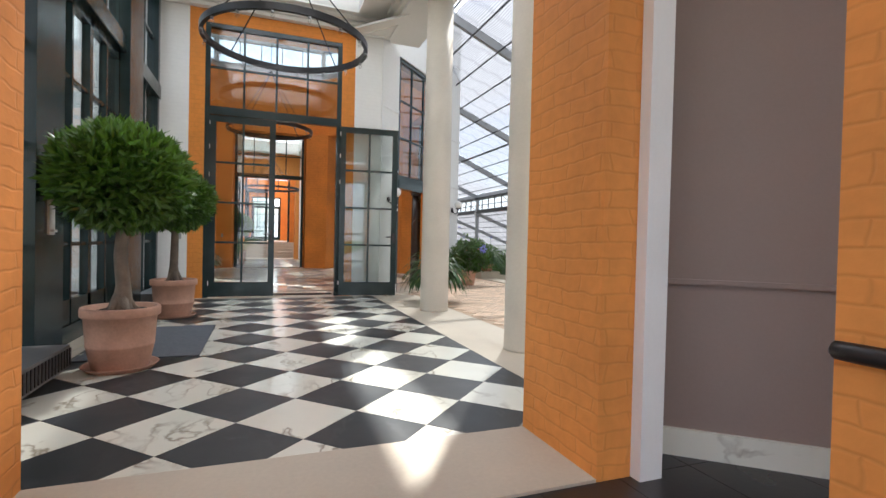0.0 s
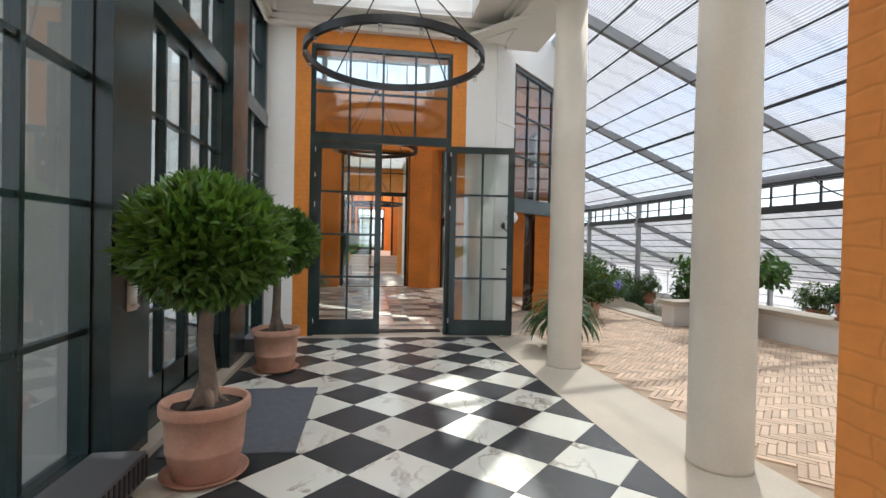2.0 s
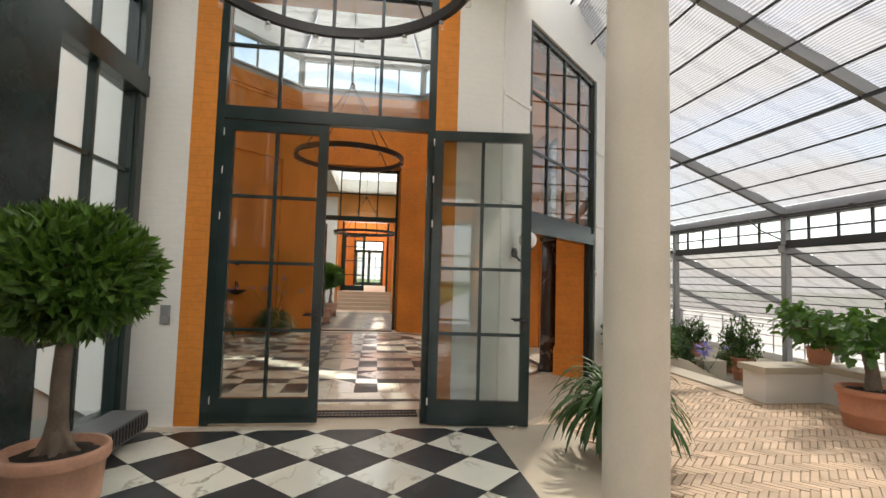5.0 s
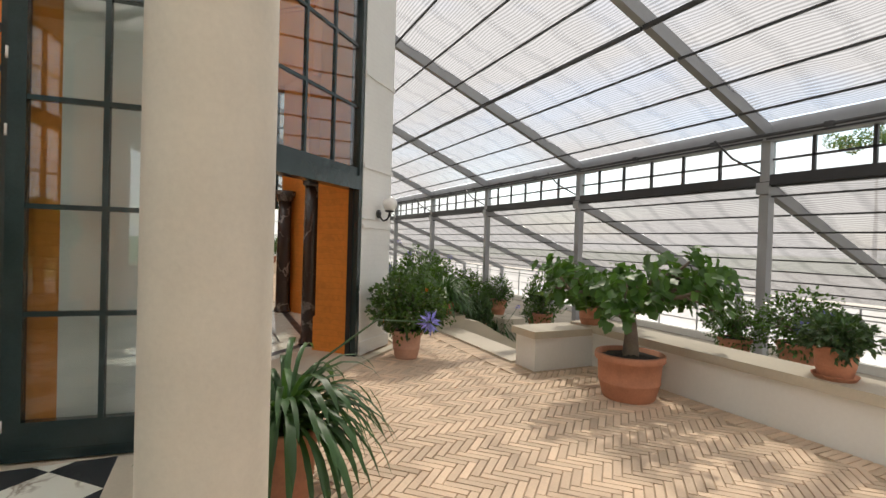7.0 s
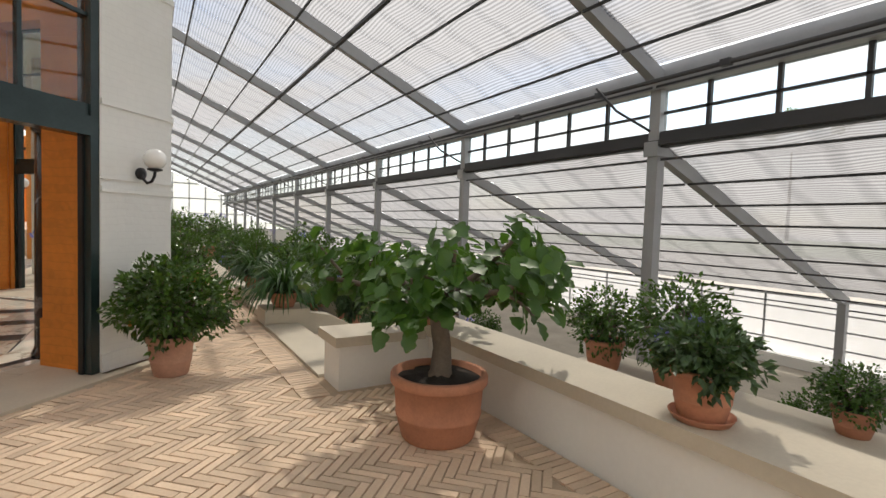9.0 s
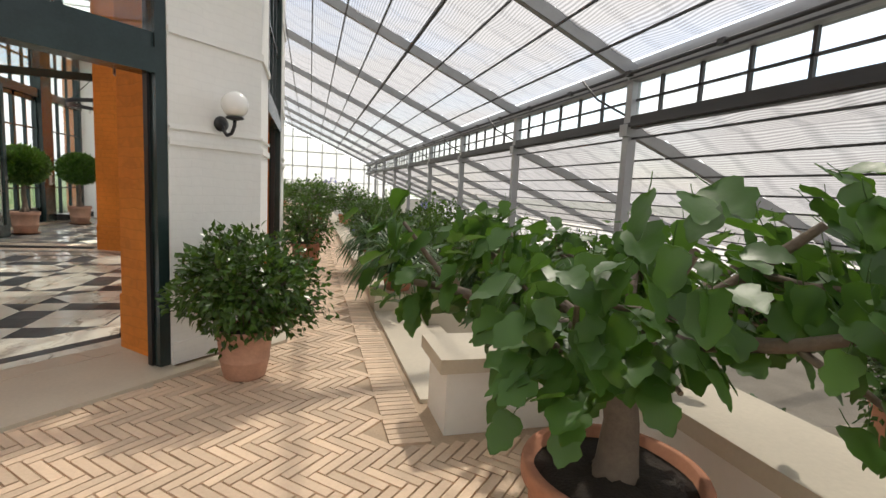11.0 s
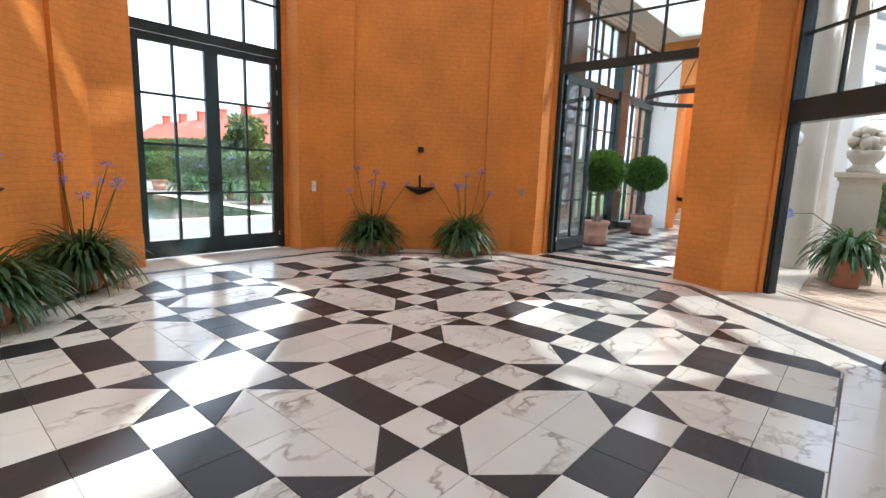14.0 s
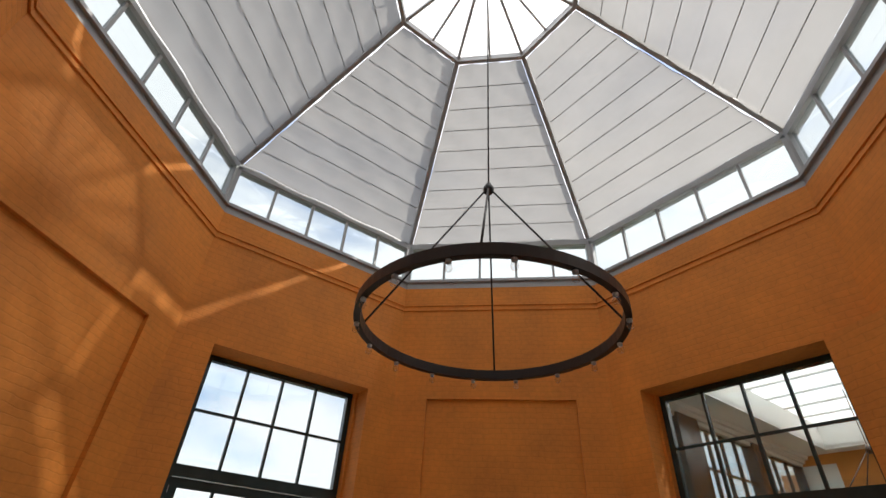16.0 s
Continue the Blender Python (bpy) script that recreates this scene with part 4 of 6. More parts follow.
# clear glass along the head of the roof
hd = tagged(new("roof_head_glazing"), "strip of clear glass along the head of the greenhouse roof", "skylight", kind="structure")
for q in range(len(KS) + 1):
    ya, yb = ([GH_S] + [POST_Y + i * POST_D for i in KS] + [GH_N])[q:q + 2]
    if ya < CY + RO and yb > CY - RO:
        continue
    bm = B()
    c = [Vector((x, y, ROOF_B[1] + (ROOF_B[0] - x) * 0.4302 + 0.12)) for x, y in ((ROOF_A[0], ya), (ROOF_A[0], yb), (CLEAR_X, yb), (CLEAR_X, ya))]
    bm.faces.new([bm.verts.new(v) for v in c])
    part("pane", bm, GLASS, hd).visible_shadow = False
# upright glazed side below the lower slope
sw = tagged(new("side_glazing"), "upright milky side glazing below the lower roof slope", "window", kind="structure")
for q, i in enumerate(KS):
    y = POST_Y + i * POST_D
    part("post", box(B(), LOW_B[0] - 0.16, LOW_B[0] - 0.04, y - 0.06, y + 0.06, -0.9, 0.36), GALV, sw)
    part("cloth_screen", box(B(), LOW_B[0] + 0.04, LOW_B[0] + 0.046, y + 0.02, min(GH_N, y + POST_D - 0.02), -0.72, 0.36), GABLE_CLOTH, sw)
    for k in range(1, 3):
        part("mullion", box(B(), LOW_B[0], LOW_B[0] + 0.03, y + k * POST_D / 3 - 0.015, y + k * POST_D / 3 + 0.015, -0.72, 0.34), GALV, sw)
for z in (-0.45, -0.15, 0.12, 0.34):
    part("rail", box(B(), LOW_B[0] - 0.04, LOW_B[0] - 0.01, GH_S, GH_N, z - 0.012, z + 0.012), GALV, sw)
# north gable of the greenhouse
gb = tagged(new("gable_north"), "glazed end gable with pale grey bars", "window", kind="structure")
bm = B()
for i in range(14):
    x = 2.5 + i * 1.0
    zt = ROOF_A[1] - (x - ROOF_A[0]) * 0.43 if x < POST_X else LOW_A[1] - (x - POST_X) * 0.3745
    if zt > 0.7:
        box(bm, x - 0.03, x + 0.03, GH_N, GH_N + 0.06, 0.6, zt)
for z in (0.62, 1.6, 2.6, 3.6, 4.6):
    xe = min(13.7, 2.42 + (ROOF_A[1] - z) / 0.43 if z > 2.3 else 8.65 + (2.24 - z) / 0.3745)
    box(bm, 2.5, xe, GH_N, GH_N + 0.05, z - 0.03, z + 0.03)
part("bars", bm, GALV, gb)
bm = prism(B(), [(2.5, 0.6), (13.0, 0.6), (8.65, 2.24), (8.65, 2.94), (2.5, 5.6)], 0, 0.01, Matrix(((1, 0, 0, 0), (0, 0, 1, GH_N + 0.03), (0, 1, 0, 0), (0, 0, 0, 1))))
part("cloth_screen", bm, GABLE_CLOTH, gb)

# low wall, bench block and the steps down
bm = B()
box(bm, 6.27, 6.62, GH_S, 0.95, -0.95, 0.39)
struct("wall_low", bm, PLASTER, "low white rendered wall beside the sunken bed")
bm = bevel(box(B(), 6.21, 6.68, GH_S, 0.98, 0.39, 0.47), 0.03, 2)
struct("coping", bm, STONE, "rounded pale stone coping", "coping")
bm = B()
box(bm, 7.3, 7.95, GH_S, 0.0, -0.95, 0.1)
box(bm, 7.25, 8.0, GH_S, 0.05, 0.1, 0.17)
box(bm, 7.95, 8.5, 5.2, 9.0, -0.95, -0.25)
struct("wall_second_tier", bm, STONE, "second lower stone ledge carrying pots")
bm = B()
box(bm, 5.44, 6.27, 0.64, 1.02, -0.02, 0.36)
struct("bench_block", bm, PLASTER, "low white rendered bench block", "bench")
bm = bevel(box(B(), 5.39, 6.21, 0.59, 1.06, 0.36, 0.44), 0.03, 2)
struct("bench_top", bm, STONE, "rounded stone top of the bench block", "coping")
bm = B()
box(bm, 5.4, 5.82, 1.06, 3.3, -0.3, 0.012)
struct("landing_slab", bm, STONE, "pale stone landing slab before the steps", "paving")
gs = tagged(new("garden_steps"), "stone steps going down to the sunken bed", "stairs", kind="structure")
for i in range(5):
    bm = bevel(box(B(), 5.82 + 0.3 * i, 6.14 + 0.3 * i, 1.06, 3.34, -1.0, -0.17 * (i + 1)), 0.01)
    part("step", bm, STONE, gs)
bm = B()
for y in (3.34, 5.4):
    box(bm, 5.4, 5.98, y, y + 0.5, -0.95, 0.19)
box(bm, 5.45, 5.8, 3.84, 5.4, -0.95, 0.07)
box(bm, 5.45, 5.8, 5.9, GH_N, -0.95, 0.07)
prism(bm, [(5.98, 0.12), (6.3, 0.06), (8.0, -0.86), (8.0, -0.95), (5.98, -0.95)], -3.62, -3.4, Matrix(((1, 0, 0, 0), (0, 0, -1, 0), (0, 1, 0, 0), (0, 0, 0, 1))))
struct("ledge_north", bm, STONE, "low stone ledge beyond the steps", "wall")

# ---- outdoors to the west ----
# made-up wall that dims the view through the end panes of the window wall
bm = B()
box(bm, -9.0, -1.88, -4.42, -4.1, -0.3, 4.9)
struct("wall_garden_wing", bm, JOINT, "plain grey wall added to block the sky behind the window wall")
bm = B()
box(bm, -400, -1.95, -300, 300, -0.4, -0.1)
box(bm, -1.95, 16.0, GH_N + 0.4, 300, -0.4, -0.1)
box(bm, 15.8, 400, -300, 300, -1.5, -1.0)
struct("ground", bm, GRASS, "grass and earth reaching the horizon", "ground")
bm = B()
box(bm, -34, -1.96, -14, 14, -0.12, -0.06)
# added pale ground, brightens what shows through the greenhouse cloth
box(bm, 15.9, 70, -60, 80, -1.02, -0.97)
struct("terrace", bm, GRAVEL, "pale gravel terrace outside the hall, with pale ground added to the east", "pavement")
bm = B()
box(bm, -32.4, -9.0, -0.1, 8.6, -0.08, -0.035)
struct("pond_rim", bm, STONE, "pale stone rim of the garden pond", "pavement")
bm = B()
box(bm, -32.0, -9.4, 0.3, 8.2, -0.06, -0.028)
struct("pond", bm, WATER, "still dark water of the garden pond", "water")
hs = thing("long_house", "long low building with a red tiled roof and chimneys", "building")
bm = B()
box(bm, -74, -27, 22.5, 31.5, -0.1, 3.1)
part("wall", bm, FACADE, hs)
bm = prism(B(), [(21.8, 3.0), (32.2, 3.0), (27, 6.5)], -74.5, -26.5, Matrix(((0, 0, 1, 0), (1, 0, 0, 0), (0, 1, 0, 0), (0, 0, 0, 1))))
roof = part("roof", bm, ROOF_TILE, hs)
for i in range(8):
    x = -71 + i * 5.6
    bm = box(B(), x, x + 0.8, 26.6, 27.4, 6.0, 7.4)
    box(bm, x - 0.08, x + 0.88, 26.5, 27.5, 7.25, 7.4)
    part("chimney", bm, ROOF_TILE, roof)
for i in range(13):
    bm = box(B(), -72 + i * 3.5, -70.8 + i * 3.5, 22.42, 22.5, 1.2, 2.9)
    part("window", bm, WHITE_PAINT, hs)

# ---- doors and windows of the octagon ----


def leaf_door(name, mirror=1, label="dark green steel door leaf with eight clear panes"):
    """One glazed leaf, hinged at x = 0 and reaching to x = mirror * width."""
    W, H = 1.0, 2.94
    d = thing(name, label, "door", "glazed hall doors")

    def bx(bm, x0, x1, y0, y1, z0, z1):
        a, b = sorted((mirror * x0, mirror * x1))
        return box(bm, a, b, y0, y1, z0, z1)
    bm = B()
    bx(bm, 0.0, 0.095, -0.03, 0.03, 0.015, H)
    bx(bm, W - 0.095, W, -0.03, 0.03, 0.015, H)
    bx(bm, 0.095, W - 0.095, -0.03, 0.03, 0.015, 0.25)
    bx(bm, 0.095, W - 0.095, -0.03, 0.03, H - 0.1, H)
    bx(bm, 0.1, W - 0.1, -0.036, -0.03, 0.06, 0.08)
    bevel(bm, 0.004)
    part("leaf_frame", bm, STEEL, d)
    zs = [0.25 + i * (H - 0.35) / 4 for i in range(5)]
    bm = B()
    bx(bm, W / 2 - 0.016, W / 2 + 0.016, -0.022, 0.022, 0.25, H - 0.1)
    for z in zs[1:-1]:
        bx(bm, 0.095, W - 0.095, -0.02, 0.02, z - 0.016, z + 0.016)
    parts("glazing_bar", bm, STEEL, d)
    for i in range(2):
        for j in range(4):
            bm = B()
            x0, x1 = (0.095, W / 2 - 0.016) if i == 0 else (W / 2 + 0.016, W - 0.095)
            bx(bm, x0, x1, -0.003, 0.003, zs[j] + 0.01, zs[j + 1] - 0.01)
            part("pane", bm, GLASS, d).visible_shadow = False
    bm = B()
    for s in (-1, 1):
        tube(bm, [(mirror * (W - 0.05), s * 0.03, 1.05), (mirror * (W - 0.05), s * 0.075, 1.05)], 0.011, 8)
        tube(bm, [(mirror * (W - 0.05), s * 0.075, 1.05), (mirror * (W - 0.17), s * 0.078, 1.05)], 0.01, 8)
        bx(bm, W - 0.07, W - 0.03, s * 0.03 - 0.003, s * 0.03 + 0.003, 0.95, 1.12)
    part("handle", bm, BLACK, d)
    for z in (0.2, 1.95, 2.4, 2.78):
        bm = tube(B(), [(0, -0.033, z), (0, -0.033, z + 0.07)], 0.007, 8)
        part("hinge", bm, WHITE_PAINT, d)
    return d


def door_frame(k):
    """The fixed steel frame with the tall light above the leaves."""
    m = side(k) @ pose(0, 4.245, 0)
    f = tagged(new("door_frame_" + k), "dark green steel frame with a tall transom window", "door frame", kind="structure")
    bm = B()
    for s in (-1, 1):
        box(bm, min(s * 1.0, s * 1.075), max(s * 1.0, s * 1.075), -0.05, 0.04, 0, 4.4, m)
    box(bm, -1.0, 1.0, -0.05, 0.04, 2.95, 3.08, m)
    box(bm, -1.0, 1.0, -0.05, 0.04, 4.33, 4.4, m)
    parts("stile", bm, STEEL, f)
    bm = B()
    for x in (-0.5, 0, 0.5):
        box(bm, x - 0.017, x + 0.017, -0.025, 0.02, 3.08, 4.33, m)
    box(bm, -1.0, 1.0, -0.023, 0.018, 3.69, 3.72, m)
    parts("glazing_bar", bm, STEEL, f)
    for i in range(4):
        for za, zb in ((3.08, 3.705), (3.705, 4.33)):
            bm = box(B(), -1 + 0.5 * i + 0.01, -0.51 + 0.5 * i, -0.004, 0.002, za, zb, m)
            part("pane", bm, GLASS, f).visible_shadow = False


for k in DOORS:
    door_frame(k)
# south: one leaf shut, one swung right back against the wall
put(leaf_door("door_leaf", 1, "closed dark green steel leaf with clear panes"), pose(-1.0, 0.0, 0))
put(leaf_door("door_leaf", 1, "open dark green steel leaf folded back to the wall"), pose(1.06, -0.1, 0, 0, 0, -7))
# north: both leaves open into the gallery
put(leaf_door("door_leaf", 1, "open dark green steel leaf standing into the gallery"), pose(-1.0, 2 * CY + 0.05, 0, 0, 0, 88))
put(leaf_door("door_leaf", 1, "open dark green steel leaf folded back to the wall"), pose(1.06, 2 * CY + 0.1, 0, 0, 0, 2))
# west: both shut
put(leaf_door("door_leaf", 1, "closed dark green steel leaf to the garden"), pose(-CY, CY - 1.0, 0, 0, 0, 90))
put(leaf_door("door_leaf", -1, "closed dark green steel leaf to the garden"), pose(-CY, CY + 1.0, 0, 0, 0, 90))

for k in GLASS_DOORS:
    m = side(k) @ pose(OFF.get(k, 0.0), 4.25, 0)
    f = tagged(new("door_frame_" + k), "dark green steel frame open below, glazed above a deep bar", "door frame", kind="structure")
    bm = B()
    for s in (-1, 1):
        box(bm, min(s * 1.03, s * 1.105), max(s * 1.03, s * 1.105), -0.09, 0.05, 0, 4.5, m)
    box(bm, -1.03, 1.03, -0.1, 0.06, 2.0, 2.16, m)
    box(bm, -1.03, 1.03, -0.07, 0.03, 2.16, 2.26, m)
    box(bm, -1.03, 1.03, -0.06, 0.03, 4.42, 4.5, m)
    parts("stile", bm, STEEL, f)
    bm = B()
    for s in (-1, 1):
        box(bm, min(s * 1.012, s * 1.03), max(s * 1.012, s * 1.03), -0.07, -0.02, 0, 2.0, m)
    part("track", bm, BLACK, f)
    bm = B()
    for i in range(1, 4):
        x = -1.03 + 0.515 * i
        box(bm, x - 0.016, x + 0.016, -0.02, 0.02, 2.26, 4.42, m)
    for z in (2.98, 3.7):
        box(bm, -1.03, 1.03, -0.018, 0.018, z - 0.016, z + 0.016, m)
    parts("glazing_bar", bm, STEEL, f)
    for i in range(4):
        for za, zb in ((2.26, 2.98), (2.98, 3.7), (3.7, 4.42)):
            bm = box(B(), -1.02 + 0.515 * i, -0.525 + 0.515 * i, -0.003, 0.003, za, zb, m)
            part("pane", bm, GLASS, f).visible_shadow = False

# floor grille in the south doorway
for nm, y in (("south", 0.32), ("north", 2 * CY - 0.32)):
    gr = thing("floor_grille", "black cast iron grille set in the threshold", "grille", "floor grilles")
    bm = B()
    box(bm, -1.0, 1.0, -0.11, -0.09, 0, 0.012)
    box(bm, -1.0, 1.0, 0.09, 0.11, 0, 0.012)
    part("rim", bm, BLACK, gr)
    bm = B()
    for i in range(52):
        x = -0.98 + i * 0.0385
        box(bm, x, x + 0.018, -0.09, 0.09, 0.001, 0.009)
    box(bm, -1.0, 1.0, -0.012, 0.012, 0.002, 0.01)
    parts("slat", bm, BLACK, gr)
    put(gr, pose(0, y, -0.004))

# ---- chandeliers ----


def chandelier(rod, lift=1.25, R=1.07):
    c = thing("ring_chandelier", "black iron ring chandelier with small clear bulbs", "chandelier", "ring chandeliers")
    bm = lathe(B(), [(R - 0.025, -0.043), (R + 0.025, -0.043), (R + 0.025, 0.043), (R - 0.025, 0.043)], 72, smooth=False, close=True)
    part("ring", bm, BLACK, c)
    for i in range(16):
        a = 2 * math.pi * (i + 0.5) / 16
        x, y = R * math.cos(a), R * math.sin(a)
        bm = lathe(B(), [(0.012, -0.075), (0.02, -0.07), (0.02, -0.05)], 10, (x, y, 0))
        s = part("socket", bm, GALV, c)
        bm = lathe(B(), [(0.003, -0.135), (0.02, -0.125), (0.026, -0.105), (0.02, -0.085), (0.012, -0.072)], 12, (x, y, 0))
        part("bulb", bm, BULB, s)
    for i in range(4):
        a = math.pi * (i + 0.5) / 2
        bm = tube(B(), [(R * math.cos(a), R * math.sin(a), 0.04), (0.03 * math.cos(a), 0.03 * math.sin(a), lift)], 0.009, 6)
        part("rod", bm, BLACK, c)
    bm = lathe(B(), [(0.02, lift - 0.05), (0.05, lift - 0.01), (0.05, lift + 0.03), (0.02, lift + 0.09)], 12)
    part("hub", bm, BLACK, c)
    bm = tube(B(), [(0, 0, lift + 0.05), (0, 0, lift + 0.05 + rod)], 0.008, 6)
    part("cable", bm, BLACK, c)
    return c


put(chandelier(4.5, 1.4, 1.0), pose(-0.05, CY + 0.08, 3.68))
put(chandelier(0.35), pose(0.1, -1.55, 3.68))
put(chandelier(1.0), pose(0.1, 12.35, 2.98))

# ---- globe lamps on the outer piers ----


def globe_lamp():
    g = thing("globe_wall_lamp", "white opal globe lamp on a black curved bracket", "wall lamp", "globe lamps")
    bm = lathe(B(), [(0.03, -0.0), (0.055, 0.012), (0.055, 0.03), (0.02, 0.045)], 20)
    bm.transform(Matrix.Rotation(-math.pi / 2, 4, "X"))
    part("backplate", bm, BLACK, g)
    pts = [(0, 0.03, 0), (0, 0.05, -0.05), (0, 0.09, -0.085), (0, 0.14, -0.07), (0, 0.17, -0.02), (0, 0.175, 0.03)]
    part("arm", tube(B(), pts, 0.013, 10), BLACK, g)
    part("cup", lathe(B(), [(0.02, 0.02), (0.062, 0.032), (0.062, 0.045), (0.05, 0.047)], 24, (0, 0.175, 0)), BLACK, g)
    prof = [(0.094 * math.sin(math.pi * i / 16) + 0.0005, 0.132 - 0.094 * math.cos(math.pi * i / 16)) for i in range(17)]
    part("globe", lathe(B(), prof, 32, (0, 0.175, 0)), OPAL, g)
    return g


for k in ("south_east", "north_east"):
    for s in (-1, 1):
        put(globe_lamp(), side(k) @ pose(1.53 if (k, s) == ("south_east", 1) else s * 1.41, RG, 1.74))

# ---- wall fittings of the hall ----


def wall_basin():
    b = thing("wall_fountain", "dark bronze shell fountain fixed to the ochre wall", "fountain", "wall fountains")
    bm = lathe(B(), [(0.01, -0.1), (0.05, -0.085), (0.14, -0.04), (0.22, 0.02), (0.21, 0.03), (0.12, -0.015), (0.01, -0.04)], 18)
    for v in bm.verts:
        v.co.x *= 1.1 + 0.06 * math.cos(9 * math.atan2(v.co.y, v.co.x))
        v.co.y = v.co.y * 0.55 + 0.08
    bm.transform(Matrix.Scale(-1, 4, (0, 1, 0)))
    part("basin", bm, LEAD, b)
    bm = tube(B(), [(0, -0.01, 0.2), (0, -0.05, 0.2), (0, -0.1, 0.17), (0, -0.11, 0.1)], 0.014, 8)
    tube(bm, [(0, -0.012, 0.0), (0, -0.012, 0.22)], 0.018, 8)
    part("spout", bm, LEAD, b)
    bm = bevel(box(B(), -0.045, 0.045, -0.05, 0, 0.6, 0.68), 0.01)
    part("valve_box", bm, LEAD, b)
    return b


for k in NICHES:
    put(wall_basin(), side(k) @ pose(0, RI + 0.055, 1.02))


def switch_plate(material, n=2, w=0.075, h=0.075):
    s = thing("switch_plate", "small wall switch plates set one above another", "switch", "wall switches")
    for i in range(n):
        bm = bevel(box(B(), -w / 2, w / 2, -0.012, 0, i * (h + 0.01), i * (h + 0.01) + h), 0.004)
        p = part("plate", bm, material, s)
        bm = bevel(box(B(), -w / 3.2, w / 3.2, -0.018, -0.012, i * (h + 0.01) + h * 0.2, i * (h + 0.01) + h * 0.8), 0.002)
        part("rocker", bm, material, p)
    return s


put(switch_plate(SWITCH_W, 2), side("west") @ pose(1.38, RI, 0.93))
put(switch_plate(SWITCH, 1, 0.06, 0.12), side("north") @ pose(-1.39, RI, 0.96))
put(switch_plate(SWITCH, 1, 0.08, 0.16), side("north_east") @ pose(-1.3, RI, 1.0))
put(switch_plate(SWITCH, 2, 0.085, 0.085), pose(-1.42, -0.055, 0.94))

COL_X, COL_Y = 3.34, 2.73
# dark marble columns inside the east opening
for y in (COL_Y, 2 * CY - COL_Y):
    c = thing("marble_column", "polished dark veined marble column beside the opening", "column", "marble columns")
    part("shaft", lathe(B(), [(0.155, 0), (0.155, 0.05), (0.135, 0.09), (0.13, 0.12), (0.125, 1.2), (0.118, 2.08)], 32), M_COLUMN, c)
    part("capital", lathe(B(), [(0.0, 2.079), (0.12, 2.08), (0.15, 2.11), (0.15, 2.15), (0.19, 2.19), (0.19, 2.28), (0.0, 2.281)], 32), M_COLUMN, c)
    put(c, pose(COL_X, y, 0))

# ---- pots and plants ----


def pot(parent, r, h, material, saucer=False, base=0.72):
    prof = [(r * base * 0.96, 0), (r * base, 0.01), (r * (base + 0.12), h * 0.35), (r * (base + 0.13), h * 0.36), (r * (base + 0.14), h * 0.39), (r * (base + 0.13), h * 0.4), (r * 0.93, h * 0.84), (r, h * 0.85), (r * 1.02, h * 0.87), (r * 1.02, h * 0.97), (r, h), (r * 0.9, h), (r * 0.87, h * 0.9)]
    z0 = 0.0
    if saucer:
        part("saucer", lathe(B(), [(r * 0.85, 0), (r * 0.98, 0.03), (r * 1.0, 0.035), (r * 0.95, 0.035), (r * 0.85, 0.012)], 36), material, parent)
        z0 = 0.012
    p = part("pot", lathe(B(), prof, 40, (0, 0, z0)), material, parent, "round terracotta pot with a rolled rim")
    bm = B()
    rr, z = r * 0.89, z0 + h * 0.9
    lathe(bm, [(rr, z), (rr * 0.7, z + 0.015), (rr * 0.35, z + 0.025), (0.002, z + 0.03)], 20)
    for v in bm.verts:
        v.co.z += rnd.uniform(-0.01, 0.012)
    part("soil", bm, SOIL, p)
    return z0 + h * 0.9


def twig(p, d, length, r0, r1, bend=0.1, n=5):
    pts, rs = [Vector(p)], [r0]
    d = Vector(d).normalized()
    for i in range(n):
        d = (d + rdir() * bend).normalized()
        pts.append(pts[-1] + d * length / n)
        rs.append(r0 + (r1 - r0) * (i + 1) / n)
    return pts, rs


def bay_tree(rx=0.425, rz=0.365, n=7500):
    """A clipped standard bay: bare trunk and a dense flattened ball of leaves."""
    t = thing("bay_tree", "clipped ball-headed bay tree in a terracotta pot", "tree", "bay trees")
    z = pot(t, 0.252, 0.45, TERRACOTTA_PALE, True, 0.74)
    bm = B()
    tube(bm, [(0, 0, z - 0.02), (0.005, 0.004, z + 0.05), (0.01, 0, z + 0.2), (-0.012, 0.006, z + 0.42), (0.012, -0.01, z + 0.7), (0, 0, z + 1.1)], [0.1, 0.07, 0.048, 0.044, 0.04, 0.03], 12)
    for i in range(5):
        a = i * 1.256 + 0.3
        tube(bm, [(0.02 * math.cos(a), 0.02 * math.sin(a), z + 0.13), (0.075 * math.cos(a), 0.075 * math.sin(a), z + 0.03), (0.14 * math.cos(a), 0.14 * math.sin(a), z - 0.005)], [0.035, 0.026, 0.01], 7)
    c = Vector((0, 0, z + 1.0))
    for i in range(22):
        d = rdir()
        d.z = abs(d.z) * 0.8 - 0.15
        pts, rs = twig((0, 0, z + 0.75 + rnd.random() * 0.2), d, 0.68 * rx, 0.012, 0.004, 0.25)
        tube(bm, pts, rs, 5)
    part("trunk", bm, BARK, t)
    leaves = []
    for i in range(n):
        d = rdir()
        lump = 1 + 0.06 * noise.noise(d * 2.4) + 0.04 * noise.noise(d * 6)
        k = lump * (1 - 0.5 * rnd.random() ** 1.9)
        p = c + Vector((d.x * rx * k, d.y * rx * k, d.z * rz * k))
        out = (d + rdir() * 0.75 + Vector((0, 0, 0.22))).normalized()
        leaves.append((p, out, (d + rdir() * 0.5), rnd.uniform(0.06, 0.115), rnd.uniform(0.026, 0.044)))
    leaf_part("crown", leaves, L_BAY, t, "dense clipped crown of glossy leaves")
    return t


